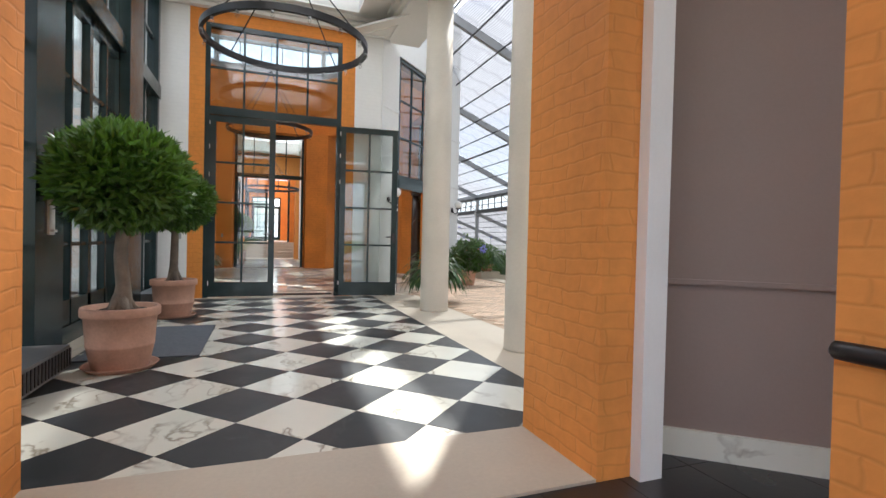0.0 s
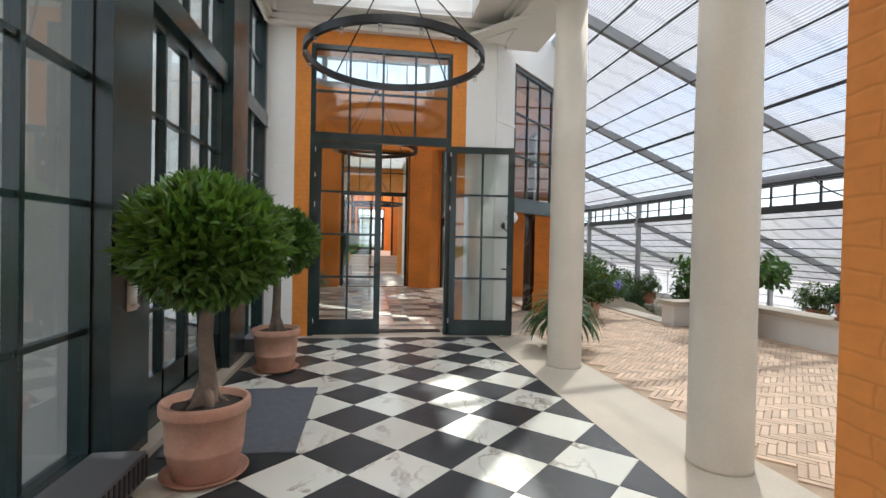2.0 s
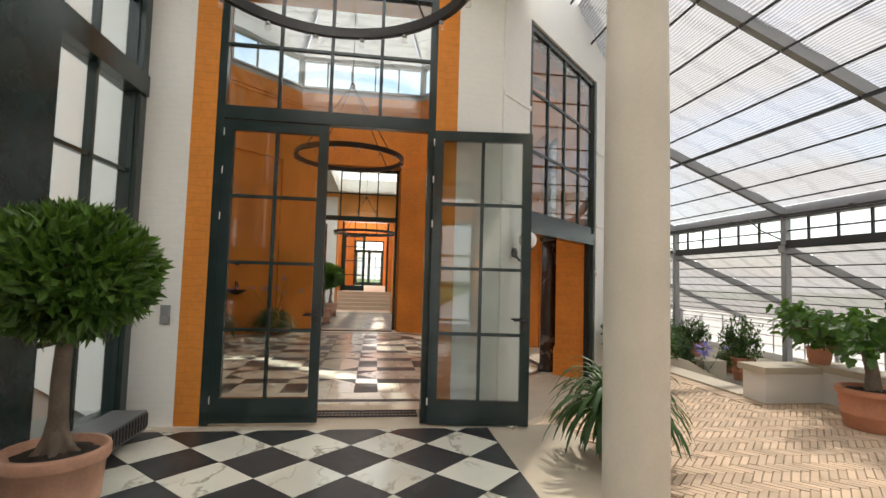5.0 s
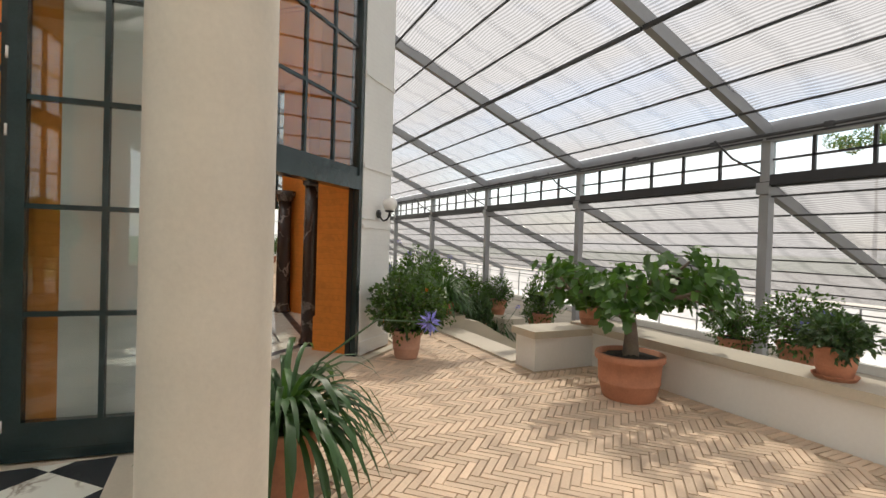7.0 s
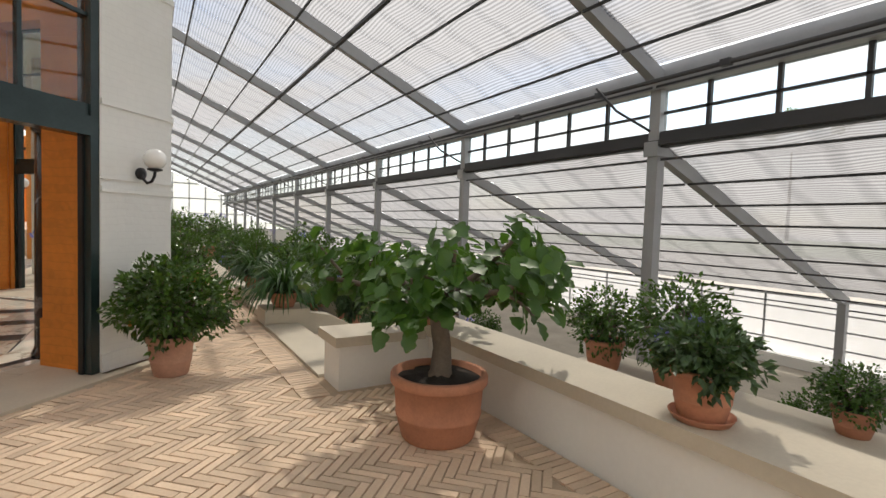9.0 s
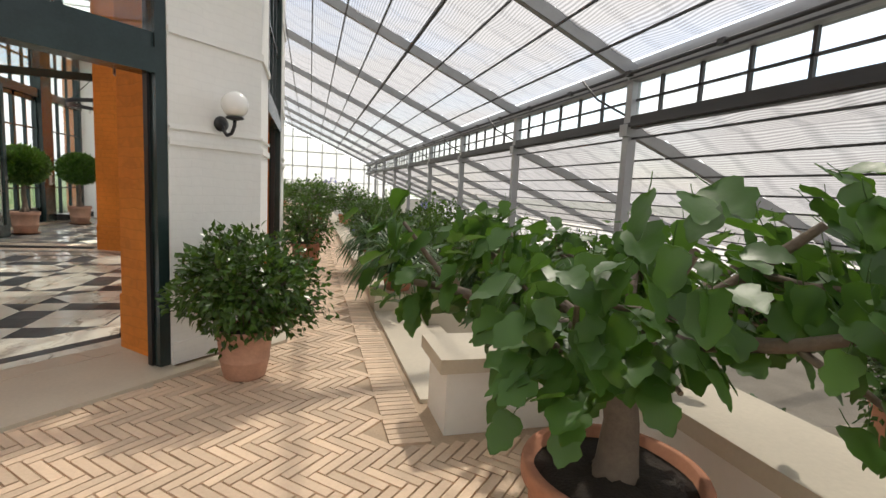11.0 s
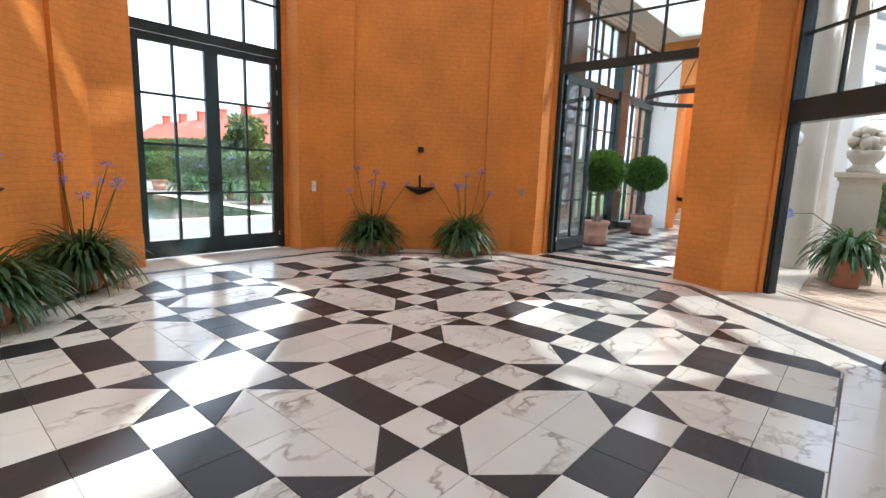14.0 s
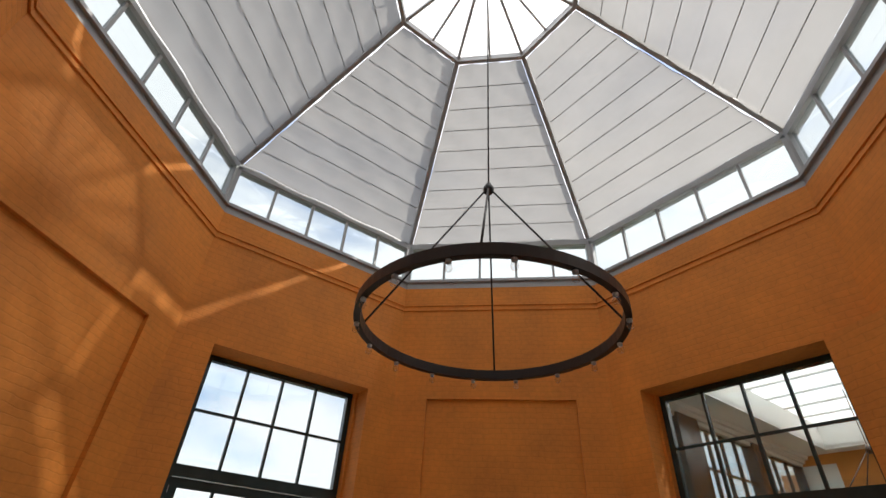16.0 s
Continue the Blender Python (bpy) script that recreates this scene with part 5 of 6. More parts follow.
bay = put(bay_tree(), pose(-1.15, -4.4, 0))
put(bay_tree(0.41, 0.34, 5200), pose(-1.18, -1.95, 0, 0, 0, 130))
copy_thing(bay, pose(-1.02, 2 * CY + 1.75, 0, 0, 0, 60))
copy_thing(bay, pose(-1.05, 2 * CY + 4.35, 0, 0, 0, 200))


def strap_plant(name, label, r_pot, h_pot, n, length, flowers=0, material=None, spread=1.0, wide=1.0, drop=0.0):
    """Arching strap leaves from a pot; lilac heads on thin stalks when in flower."""
    t = thing(name, label, "potted plant", "strap-leaved plants")
    z = pot(t, r_pot, h_pot, material or TERRACOTTA)
    vs, fs = [], []
    for i in range(n):
        a, ln = rnd.uniform(0, 6.283), length * rnd.uniform(0.65, 1.1)
        tilt = rnd.uniform(0.12, 1.05) * spread
        p = Vector((math.cos(a) * r_pot * 0.4 * rnd.random(), math.sin(a) * r_pot * 0.4 * rnd.random(), z))
        d = Vector((math.cos(a) * math.sin(tilt), math.sin(a) * math.sin(tilt), math.cos(tilt)))
        s = Vector((-math.sin(a), math.cos(a), 0))
        w = rnd.uniform(0.024, 0.04) * wide
        droop = rnd.uniform(0.22, 0.42) + drop
        b = len(vs)
        seg = 8
        for j in range(seg + 1):
            u = j / seg
            ww = w * (0.55 + 0.9 * u) * (1 - u ** 4) ** 0.5 * 0.9
            up = Vector((-math.cos(a), -math.sin(a), 0.6)).normalized()
            vs += [p + s * ww / 2 + up * ww * 0.15, p - up * ww * 0.1, p - s * ww / 2 + up * ww * 0.15]
            p = p + d * ln / seg
            d = (d + Vector((math.cos(a) * 0.04, math.sin(a) * 0.04, -droop * (0.4 + u)))).normalized()
        for j in range(seg):
            q = b + 3 * j
            fs += [(q, q + 1, q + 4, q + 3), (q + 1, q + 2, q + 5, q + 4)]
    me = bpy.data.meshes.new("leaves")
    me.from_pydata([tuple(v) for v in vs], [], fs)
    me.materials.append(L_STRAP)
    for pl in me.polygons:
        pl.use_smooth = True
    lv = new("leaves", me)
    lv.parent = t
    for i in range(flowers):
        a, tilt = rnd.uniform(0, 6.283), rnd.uniform(0.1, 0.75)
        d = Vector((math.cos(a) * math.sin(tilt), math.sin(a) * math.sin(tilt), math.cos(tilt)))
        pts, rs = twig((0, 0, z), d, length * rnd.uniform(1.35, 1.8), 0.007, 0.004, 0.06, 6)
        st = part("stalk", tube(B(), pts, rs, 6), L_STRAP, t)
        head = []
        for j in range(30):
            q = rdir()
            q.z = q.z * 0.7 + 0.2
            head.append((pts[-1] + q * 0.025, q, rdir(), rnd.uniform(0.03, 0.055), 0.012))
        leaf_part("flower_head", head, FLOWER, st, "lilac flower head")
    return t


aga = strap_plant("agapanthus", "agapanthus in flower in a clay pot against the ochre wall", 0.19, 0.22, 460, 0.66, 7, None, 1.05, 0.85, 0.1)
put(aga, pose(-2.92, 6.1, 0))
copy_thing(aga, pose(-1.85, 7.12, 0, 0, 0, 160))
copy_thing(aga, pose(-2.98, 2.33, 0, 0, 0, 75))
copy_thing(aga, pose(-2.1, 1.5, 0, 0, 0, 250))
lily = strap_plant("agapanthus", "broad-leaved agapanthus in a terracotta pot by a column", 0.2, 0.42, 240, 0.7, 0, TERRACOTTA, 1.1, 1.15, 0.18)
put(lily, pose(2.52, -1.13, 0))
stem = part("stalk", tube(B(), [(0.02, 0.02, 0.38), (0.2, 0.06, 0.72), (0.55, 0.15, 0.92), (0.93, 0.22, 0.88)], [0.008, 0.007, 0.006, 0.004], 6), L_STRAP, lily)
leaf_part("flower_head", [(Vector((0.93, 0.22, 0.88)) + q * 0.02, q, rdir(), rnd.uniform(0.05, 0.085), 0.02) for q in (rdir() for i in range(44))], FLOWER, stem, "lilac flower head")


def stem_crown(name, label, cat, r_pot, h_pot, trunk, crown, n, lf, material, pot_mat, forks=9, squash=0.85, saucer=False, fruit=0, fl=0, seed=1, grp="potted shrubs"):
    """A potted shrub: short stem, forked limbs and leafy, uneven crown with gaps."""
    rnd.seed(seed)
    t = thing(name, label, cat, grp)
    z = pot(t, r_pot, h_pot, pot_mat, saucer)
    bm = B()
    pts, rs = twig((0, 0, z - 0.02), (0, 0, 1), trunk, r_pot * 0.14, r_pot * 0.09, 0.12)
    tube(bm, pts, rs, 10)
    top = pts[-1]
    tips = []
    for i in range(forks):
        d = rdir()
        d.z = abs(d.z) * 0.9 + 0.1
        q, qs = twig(top - Vector((0, 0, trunk * 0.25 * rnd.random())), d, crown * rnd.uniform(0.7, 1.0), r_pot * 0.06, 0.006, 0.25)
        tube(bm, q, qs, 6)
        tips += q[2:]
        for j in range(3):
            w, ws = twig(q[rnd.randrange(2, len(q))], d + rdir(), crown * 0.45, 0.008, 0.003, 0.3, 4)
            tube(bm, w, ws, 5)
            tips += w[1:]
    part("stem", bm, BARK, t)
    leaves = []
    c = top + Vector((0, 0, crown * 0.42))
    for i in range(n):
        if rnd.random() < 0.6:
            d = rdir()
            k = (1 + 0.42 * noise.noise(d * 2.3 + Vector((seed, 0, 0))) + 0.16 * noise.noise(d * 6 + Vector((0, seed, 0)))) * (1 - 0.4 * rnd.random() ** 2)
            p = c + Vector((d.x * crown * k, d.y * crown * k, d.z * crown * squash * k))
        else:
            p = rnd.choice(tips) + rdir() * crown * 0.16
            d = (p - c).normalized()
        leaves.append((p, (d + rdir() * 0.8 + Vector((0, 0, -0.1))).normalized(), d + rdir() * 0.6 + Vector((0, 0, 0.5)), lf * rnd.uniform(0.7, 1.25), lf * rnd.uniform(0.46, 0.62)))
    leaf_part("crown", leaves, material, t, "leafy uneven crown")
    for i in range(fruit):
        d = rdir()
        q = c + Vector((d.x, d.y, d.z * squash)) * crown * 0.88
        part("fruit", lathe(B(), [(0.002, -0.021), (0.013, -0.017), (0.021, 0), (0.013, 0.017), (0.002, 0.021)], 12, tuple(q)), FRUIT, t)
    for i in range(fl):
        d = rdir()
        q = c + Vector((d.x, d.y, d.z * 0.6)) * crown
        head = [(q + e * 0.02, e, rdir(), 0.05, 0.02) for e in (rdir() for j in range(30))]
        leaf_part("flower_head", head, FLOWER, t, "lilac flower head")
    return t


put(stem_crown("citrus_shrub", "small citrus shrub with orange fruit in a clay pot", "potted tree", 0.19, 0.34, 0.16, 0.43, 4600, 0.062, L_CITRUS, TERRACOTTA_PALE, 16, 0.8, fruit=5, seed=3), pose(4.29, 1.66, 0))

# fig tree with large lobed leaves


def fig_leaf_mesh(seed):
    r = random.Random(seed)
    bm = B()
    lobes = [(0.0, 0.0), (0.2, -0.02), (0.34, 0.1), (0.38, 0.27), (0.31, 0.42), (0.36, 0.58), (0.31, 0.72), (0.19, 0.8), (0.11, 0.93), (0.0, 1.0)]
    left = [bm.verts.new((-x * (1 + r.uniform(-0.1, 0.1)), y, 0.12 * x - 0.16 * y * y + r.uniform(-0.02, 0.02))) for x, y in lobes]
    mid = [bm.verts.new((0, y, -0.16 * y * y - 0.03)) for x, y in lobes[1:-1]]
    right = [left[0]] + [bm.verts.new((x * (1 + r.uniform(-0.1, 0.1)), y, 0.12 * x - 0.16 * y * y + r.uniform(-0.02, 0.02))) for x, y in lobes[1:-1]] + [left[-1]]
    c = [left[0]] + mid + [left[-1]]
    for e in (left, right):
        for i in range(len(lobes) - 1):
            f = [v for k, v in enumerate((e[i], e[i + 1], c[i + 1], c[i])) if v not in (e[i], e[i + 1], c[i + 1], c[i])[:k]]
            if len(f) > 2:
                bm.faces.new(f).smooth = True
    tube(bm, [(0, -0.45, 0.05), (0, -0.2, 0.0), (0, 0.0, -0.01)], 0.012, 5)
    return mesh_of("leaf", bm, L_FIG)


FIG_LEAVES = [fig_leaf_mesh(s) for s in range(4)]


def fig_tree(label, r_pot, h_pot, stem, reach, limbs, n, size, seed):
    """A spreading fig: smooth trunk, rising limbs, leaves held above and hanging below them."""
    rnd.seed(seed)
    fig = thing("fig_tree", label, "tree", "fig trees")
    z = pot(fig, r_pot, h_pot, TERRACOTTA, False, 0.76)
    bm = B()
    k = r_pot / 0.31
    tube(bm, [(0.0, 0.0, z - 0.03), (0.01, 0, z + 0.04), (0.02, 0.01, z + stem * 0.4), (0.0, 0.03, z + stem * 0.76), (0.01, 0.02, z + stem)], [0.11 * k, 0.075 * k, 0.06 * k, 0.06 * k, 0.055 * k], 12)
    tips = []
    for i in range(limbs):
        a = i * 2.39996
        d = Vector((math.cos(a), math.sin(a), rnd.uniform(0.08, 0.62)))
        pts, rs = twig((0.01, 0.02, z + stem * rnd.uniform(0.72, 1.0)), d, reach * rnd.uniform(0.55, 1.0), 0.032 * k, 0.012 * k, 0.16, 6)
        tube(bm, pts, rs, 8)
        tips += pts[2:] + [pts[-1]] * 3
        for j in range(2):
            w, ws = twig(pts[rnd.randrange(2, 6)], d + rdir() * 0.8, reach * 0.34, 0.012 * k, 0.007 * k, 0.2, 4)
            tube(bm, w, ws, 6)
            tips += w[1:] + [w[-1]]
    part("trunk", bm, BARK, fig, "smooth grey trunk with spreading limbs")
    for i in range(n):
        p = rnd.choice(tips) + rdir() * 0.11
        low = z + stem * (0.62 + 0.4 * rnd.random()) if math.hypot(p.x, p.y) > reach * 0.45 else z + stem
        p.z = max(p.z, low)
        a = math.atan2(p.y, p.x) + rnd.uniform(-1.1, 1.1)
        s = size * rnd.uniform(0.75, 1.25)
        lf = new("leaf", FIG_LEAVES[i % 4])
        lf.parent = fig
        lf.matrix_basis = pose(p.x + 0.05 * math.cos(a), p.y + 0.05 * math.sin(a), p.z + 0.03, rnd.uniform(-90, 5), rnd.uniform(-35, 35), math.degrees(a) - 90) @ Matrix.Diagonal((s, s, s, 1))
    return fig


put(fig_tree("spreading fig tree with big lobed leaves in a terracotta pot", 0.31, 0.42, 0.5, 0.82, 15, 1150, 0.098, 11), pose(5.73, -0.44, 0))
put(fig_tree("young fig tree in a clay pot on the bench corner", 0.15, 0.22, 0.26, 0.42, 9, 330, 0.085, 12), pose(6.3, 0.72, 0.47))

# shrubs on the low wall, the second ledge and in the sunken bed
plumb = stem_crown("flowering_shrub", "leafy flowering shrub in a clay pot on the coping", "potted plant", 0.15, 0.24, 0.03, 0.22, 1700, 0.055, L_SHRUB, TERRACOTTA, 12, 0.55, True, seed=5, fl=2)
put(plumb, pose(6.4, -1.78, 0.47))
myr = stem_crown("myrtle_shrub", "rounded small-leaved shrub in a terracotta pot", "potted plant", 0.17, 0.26, 0.08, 0.29, 2400, 0.045, L_CITRUS, TERRACOTTA, 10, 0.95, seed=6)
put(myr, pose(7.5, -0.28, 0.17))
copy_thing(myr, pose(8.24, 5.95, -0.25, 0, 0, 100) @ Matrix.Diagonal((1.15, 1.15, 1.3, 1)))
copy_thing(myr, pose(8.24, 7.4, -0.25, 0, 0, 10) @ Matrix.Diagonal((1.2, 1.2, 1.35, 1)))
copy_thing(myr, pose(7.62, -0.88, 0.17, 0, 0, 160) @ Matrix.Diagonal((1.2, 1.2, 1.2, 1)))
copy_thing(myr, pose(7.8, -1.93, 0.17, 0, 0, 30) @ Matrix.Diagonal((0.7, 0.7, 0.62, 1)))
copy_thing(myr, pose(7.6, -4.0, 0.17, 0, 0, 200))
lan = stem_crown("standard_shrub", "tall leafy shrub in a terracotta pot along the path", "potted tree", 0.24, 0.36, 0.45, 0.55, 2000, 0.085, L_CITRUS, TERRACOTTA, 12, 0.9, seed=8)
far = [(5.9, 15.3, 0), (3.2, 14.2, 0), (5.0, 17.0, 0), (3.2, 17.6, 0), (4.3, 20.5, 0), (3.3, 22.5, 0), (5.0, 24.5, 0), (3.2, 28, 0)]
put(lan, pose(4.75, 10.2, 0))
copy_thing(myr, pose(4.66, 6.1, 0, 0, 0, 40) @ Matrix.Diagonal((1.35, 1.35, 1.6, 1)))
for i, (x, y, z) in enumerate(far):
    copy_thing(lan, pose(x, y, z, 0, 0, 57 * i))
agp = strap_plant("planter_lily", "arching strap-leaved plant in a terracotta pot", 0.22, 0.22, 300, 0.85, 2, TERRACOTTA, 1.1, 1.0, 0.1)
put(agp, pose(5.69, 3.59, 0.19) @ Matrix.Diagonal((0.85, 0.85, 0.9, 1)))
for i, (x, y, z) in enumerate(((5.69, 5.65, 0.19), (7.7, 2.0, -0.9), (6.6, 4.0, -0.9), (6.4, 9.2, -0.9), (6.5, 7.3, -0.9), (8.0, 5.6, -0.9), (6.4, 11.8, -0.9), (8.0, 0.9, -0.9))):
    copy_thing(agp, pose(x, y, z, 0, 0, 71 * i))
for i, (x, y, k) in enumerate(((6.5, 6.0, 1.25), (7.2, 7.6, 1.3), (6.6, 8.6, 1.15), (7.6, 9.2, 1.4), (6.6, 10.6, 1.3), (7.4, 11.8, 1.35), (6.5, 13.4, 1.3), (7.3, 14.6, 1.4), (7.2, 5.0, 1.1), (6.6, 16.5, 1.4))):
    copy_thing((lan, myr, plumb)[i % 3], pose(x, y, -0.9, 0, 0, 47 * i) @ Matrix.Diagonal((k, k, (k, 2.1 * k, 2.4 * k)[i % 3], 1)))
for i, (x, y) in enumerate(((8.1, 1.0), (7.8, 6.8), (9.4, 4.0), (8.0, 9.5), (9.8, -1.0), (8.2, 12.5), (10.2, 7.2), (9.4, -3.4), (7.9, 15.5), (8.0, -5.5))):
    copy_thing(lan if i % 2 else myr, pose(x, y, -0.9, 0, 0, 83 * i))

# carved stone basket on a pedestal, with a strap-leaved plant in front of it
copy_thing(lily, pose(2.86, 9.3, 0, 0, 0, 130))
ped = thing("stone_pedestal", "weathered pale stone pedestal with a carved fruit basket", "pedestal")
bm = bevel(box(B(), -0.29, 0.29, -0.29, 0.29, 0, 0.16), 0.015)
box(bm, -0.26, 0.26, -0.26, 0.26, 0.16, 0.22)
part("plinth", bm, STONE, ped)
bm = bevel(box(B(), -0.22, 0.22, -0.22, 0.22, 0.22, 1.38), 0.01)
shaft = part("shaft", bm, STONE, ped)
for a in range(4):
    m = Matrix.Rotation(a * math.pi / 2, 4, "Z")
    for x0, x1, z0, z1 in ((-0.17, 0.17, 0.32, 0.36), (-0.17, 0.17, 1.24, 1.28), (-0.17, -0.13, 0.36, 1.24), (0.13, 0.17, 0.36, 1.24)):
        part("moulding", box(B(), x0, x1, -0.235, -0.221, z0, z1, m), STONE, shaft)
bm = bevel(box(B(), -0.25, 0.25, -0.25, 0.25, 1.38, 1.43), 0.01)
box(bm, -0.29, 0.29, -0.29, 0.29, 1.43, 1.5)
part("cornice", bm, STONE, ped)
part("basket", lathe(B(), [(0.17, 1.5), (0.19, 1.53), (0.12, 1.6), (0.13, 1.63), (0.19, 1.7), (0.21, 1.78), (0.2, 1.8), (0.01, 1.81)], 28), STONE, ped, "round stone basket on a short neck")
bm = B()
rnd.seed(77)
for i in range(60):
    d = rdir()
    r = rnd.uniform(0.045, 0.08)
    m = Matrix.Translation((d.x * 0.15, d.y * 0.15, 1.93 + d.z * 0.15)) @ Matrix.Diagonal((r, r, r * 0.9, 1))
    bmesh.ops.create_icosphere(bm, subdivisions=2, radius=1, matrix=m)
for f in bm.faces:
    f.smooth = True
part("carved_fruit", bm, STONE, ped, "carved heap of stone fruit")
put(ped, pose(2.84, 9.98, 0))

# door mat
mt = thing("door_mat", "flat grey ribbed door mat on the tiles", "mat")
part("mat_body", bevel(box(B(), -0.44, 0.44, -0.73, 0.73, 0, 0.012), 0.003), MAT_FABRIC, mt)
put(mt, pose(-1.09, -3.43, 0))

# potted plants and hedges outside
rnd.seed(21)


def hedge(name, label, x0, x1, y0, y1, z1, n, lf, material=None):
    t = thing(name, label, "hedge", "garden hedges")
    part("core", box(B(), x0 + 0.15, x1 - 0.15, y0 + 0.15, y1 - 0.15, -0.1, z1 - 0.15), L_HEDGE, t)
    lv = []
    for i in range(n):
        f = rnd.random()
        if f < 0.2:
            p, nn = Vector((x1 - 0.12, rnd.uniform(y0, y1), rnd.uniform(0, z1))), Vector((1, 0, 0))
        elif f < 0.7:
            p, nn = Vector((rnd.uniform(x0, x1), y0 + 0.12, rnd.uniform(0, z1))), Vector((0, -1, 0))
        else:
            p, nn = Vector((rnd.uniform(x0, x1), rnd.uniform(y0, y1), z1 - 0.15)), Vector((0, 0, 1))
        lv.append((p + rdir() * 0.15, nn + rdir() * 0.8, nn + rdir(), lf * rnd.uniform(0.7, 1.3), lf * 0.6))
    leaf_part("foliage", lv, material or L_HEDGE, t)


hedge("clipped_hedge", "long clipped green hedge beyond the canal", -46, -12, 14.2, 15.6, 1.9, 9000, 0.2)
hedge("tall_hedge", "taller dark hedge behind the garden", -60, -38, 17.0, 18.5, 3.1, 4000, 0.3)
hedge("clipped_hedge", "clipped green hedge block at the canal end", -38, -35, -14, 10, 2.2, 5000, 0.24)
hedge("tall_hedge", "taller dark hedge behind the garden", -52, -50, -30, 14, 3.6, 4000, 0.35)
ball = thing("clipped_globe", "clipped globe shrub in a large garden pot", "potted tree", "garden globes")
pot(ball, 0.35, 0.5, TERRACOTTA_PALE)
lv = []
for i in range(1800):
    d = rdir()
    lv.append((Vector((0, 0, 1.0)) + d * 0.55 * rnd.uniform(0.85, 1.0), d + rdir() * 0.6, d, 0.1, 0.06))
leaf_part("crown", lv, L_HEDGE, ball)
put(ball, pose(-22.5, 9.6, -0.05))
copy_thing(myr, pose(9.8, 6.3, -0.9, 0, 0, 20) @ Matrix.Diagonal((1.5, 1.5, 2.2, 1)))
for i, (x, y) in enumerate(((-15, 12.6), (-27, 9.7), (-33.5, 4.2), (-22.5, -1.1), (-14, -1.1))):
    copy_thing(ball, pose(x, y, -0.05, 0, 0, 60 * i))
for i, (x, y) in enumerate(((-19.8, 9.6), (-18.9, 9.9), (-13.2, 9.6), (-15.3, 9.7), (-17.0, 12.8), (-11.8, 12.8))):
    copy_thing(agp, pose(x, y, -0.05, 0, 0, 60 * i) @ Matrix.Diagonal((1.3, 1.3, 1.3, 1)))


def garden_tree(x, y, h, seed, low=0.45):
    r = random.Random(seed)
    t = thing("garden_tree", "leafy green tree standing beyond the hedges", "tree", "garden trees")
    bm = tube(B(), [(0, 0, -0.2), (0.1, 0, h * 0.3), (0, 0.1, h * 0.7)], [0.3, 0.22, 0.1], 10)
    part("trunk", bm, BARK, t)
    lv = []
    blobs = [(Vector((r.uniform(-1, 1) * h * 0.25, r.uniform(-1, 1) * h * 0.25, h * r.uniform(low, 0.95))), h * (1 - low) * r.uniform(0.22, 0.4)) for i in range(14)]
    for i in range(2600):
        c, q = r.choice(blobs)
        d = rdir()
        lv.append((c + d * q * r.uniform(0.6, 1.1), d + rdir(), d + rdir() * 0.5, 0.35, 0.22))
    leaf_part("crown", lv, L_HEDGE, t)
    put(t, pose(x, y, 0))


for i, (x, y, h) in enumerate(((-75, 22, 6.5), (-66, 17, 6), (-40, -16, 9), (-30, 17.5, 4.2), (-21, 18, 3.8), (84, 31, 19.5))):
    garden_tree(x, y, h, 30 + i, 0.85 if x > 0 else 0.45)

# ---- floor pieces ----


def tile_mesh(name, poly, thick, material, gap=0.0015):
    """A flat slab with a slightly eased upper edge, cut back by the joint."""
    n = len(poly)
    c = Vector((sum(p[0] for p in poly) / n, sum(p[1] for p in poly) / n, 0))
    bm = B()
    rings = []
    for off, z in ((gap, -thick), (gap, -0.0012), (gap + 0.0015, 0.0)):
        ring = []
        for i in range(n):
            a, b, d = Vector((*poly[i - 1], 0)), Vector((*poly[i], 0)), Vector((*poly[(i + 1) % n], 0))
            e1, e2 = (b - a).normalized(), (d - b).normalized()
            n1, n2 = Vector((-e1.y, e1.x, 0)), Vector((-e2.y, e2.x, 0))
            k = max(0.25, 1 + n1.dot(n2))
            ring.append(bm.verts.new(b + (n1 + n2) / k * off + Vector((0, 0, z))))
        rings.append(ring)
    for a, b in zip(rings, rings[1:]):
        for i in range(n):
            bm.faces.new((a[i], a[(i + 1) % n], b[(i + 1) % n], b[i]))
    bm.faces.new(rings[-1])
    bm.faces.new(rings[0][::-1])
    return mesh_of(name, bm, material)


def clip(poly, nx, ny, lim):
    """Keeps the part of a polygon where nx*x + ny*y <= lim."""
    out = []
    for i in range(len(poly)):
        a, b = poly[i - 1], poly[i]
        da, db = nx * a[0] + ny * a[1] - lim, nx * b[0] + ny * b[1] - lim
        if (da <= 0) != (db <= 0):
            u = da / (da - db)
            out.append((a[0] + (b[0] - a[0]) * u, a[1] + (b[1] - a[1]) * u))
        if db <= 0:
            out.append(b)
    return out


def area(poly):
    return 0.5 * sum(poly[i - 1][0] * poly[i][1] - poly[i][0] * poly[i - 1][1] for i in range(len(poly)))


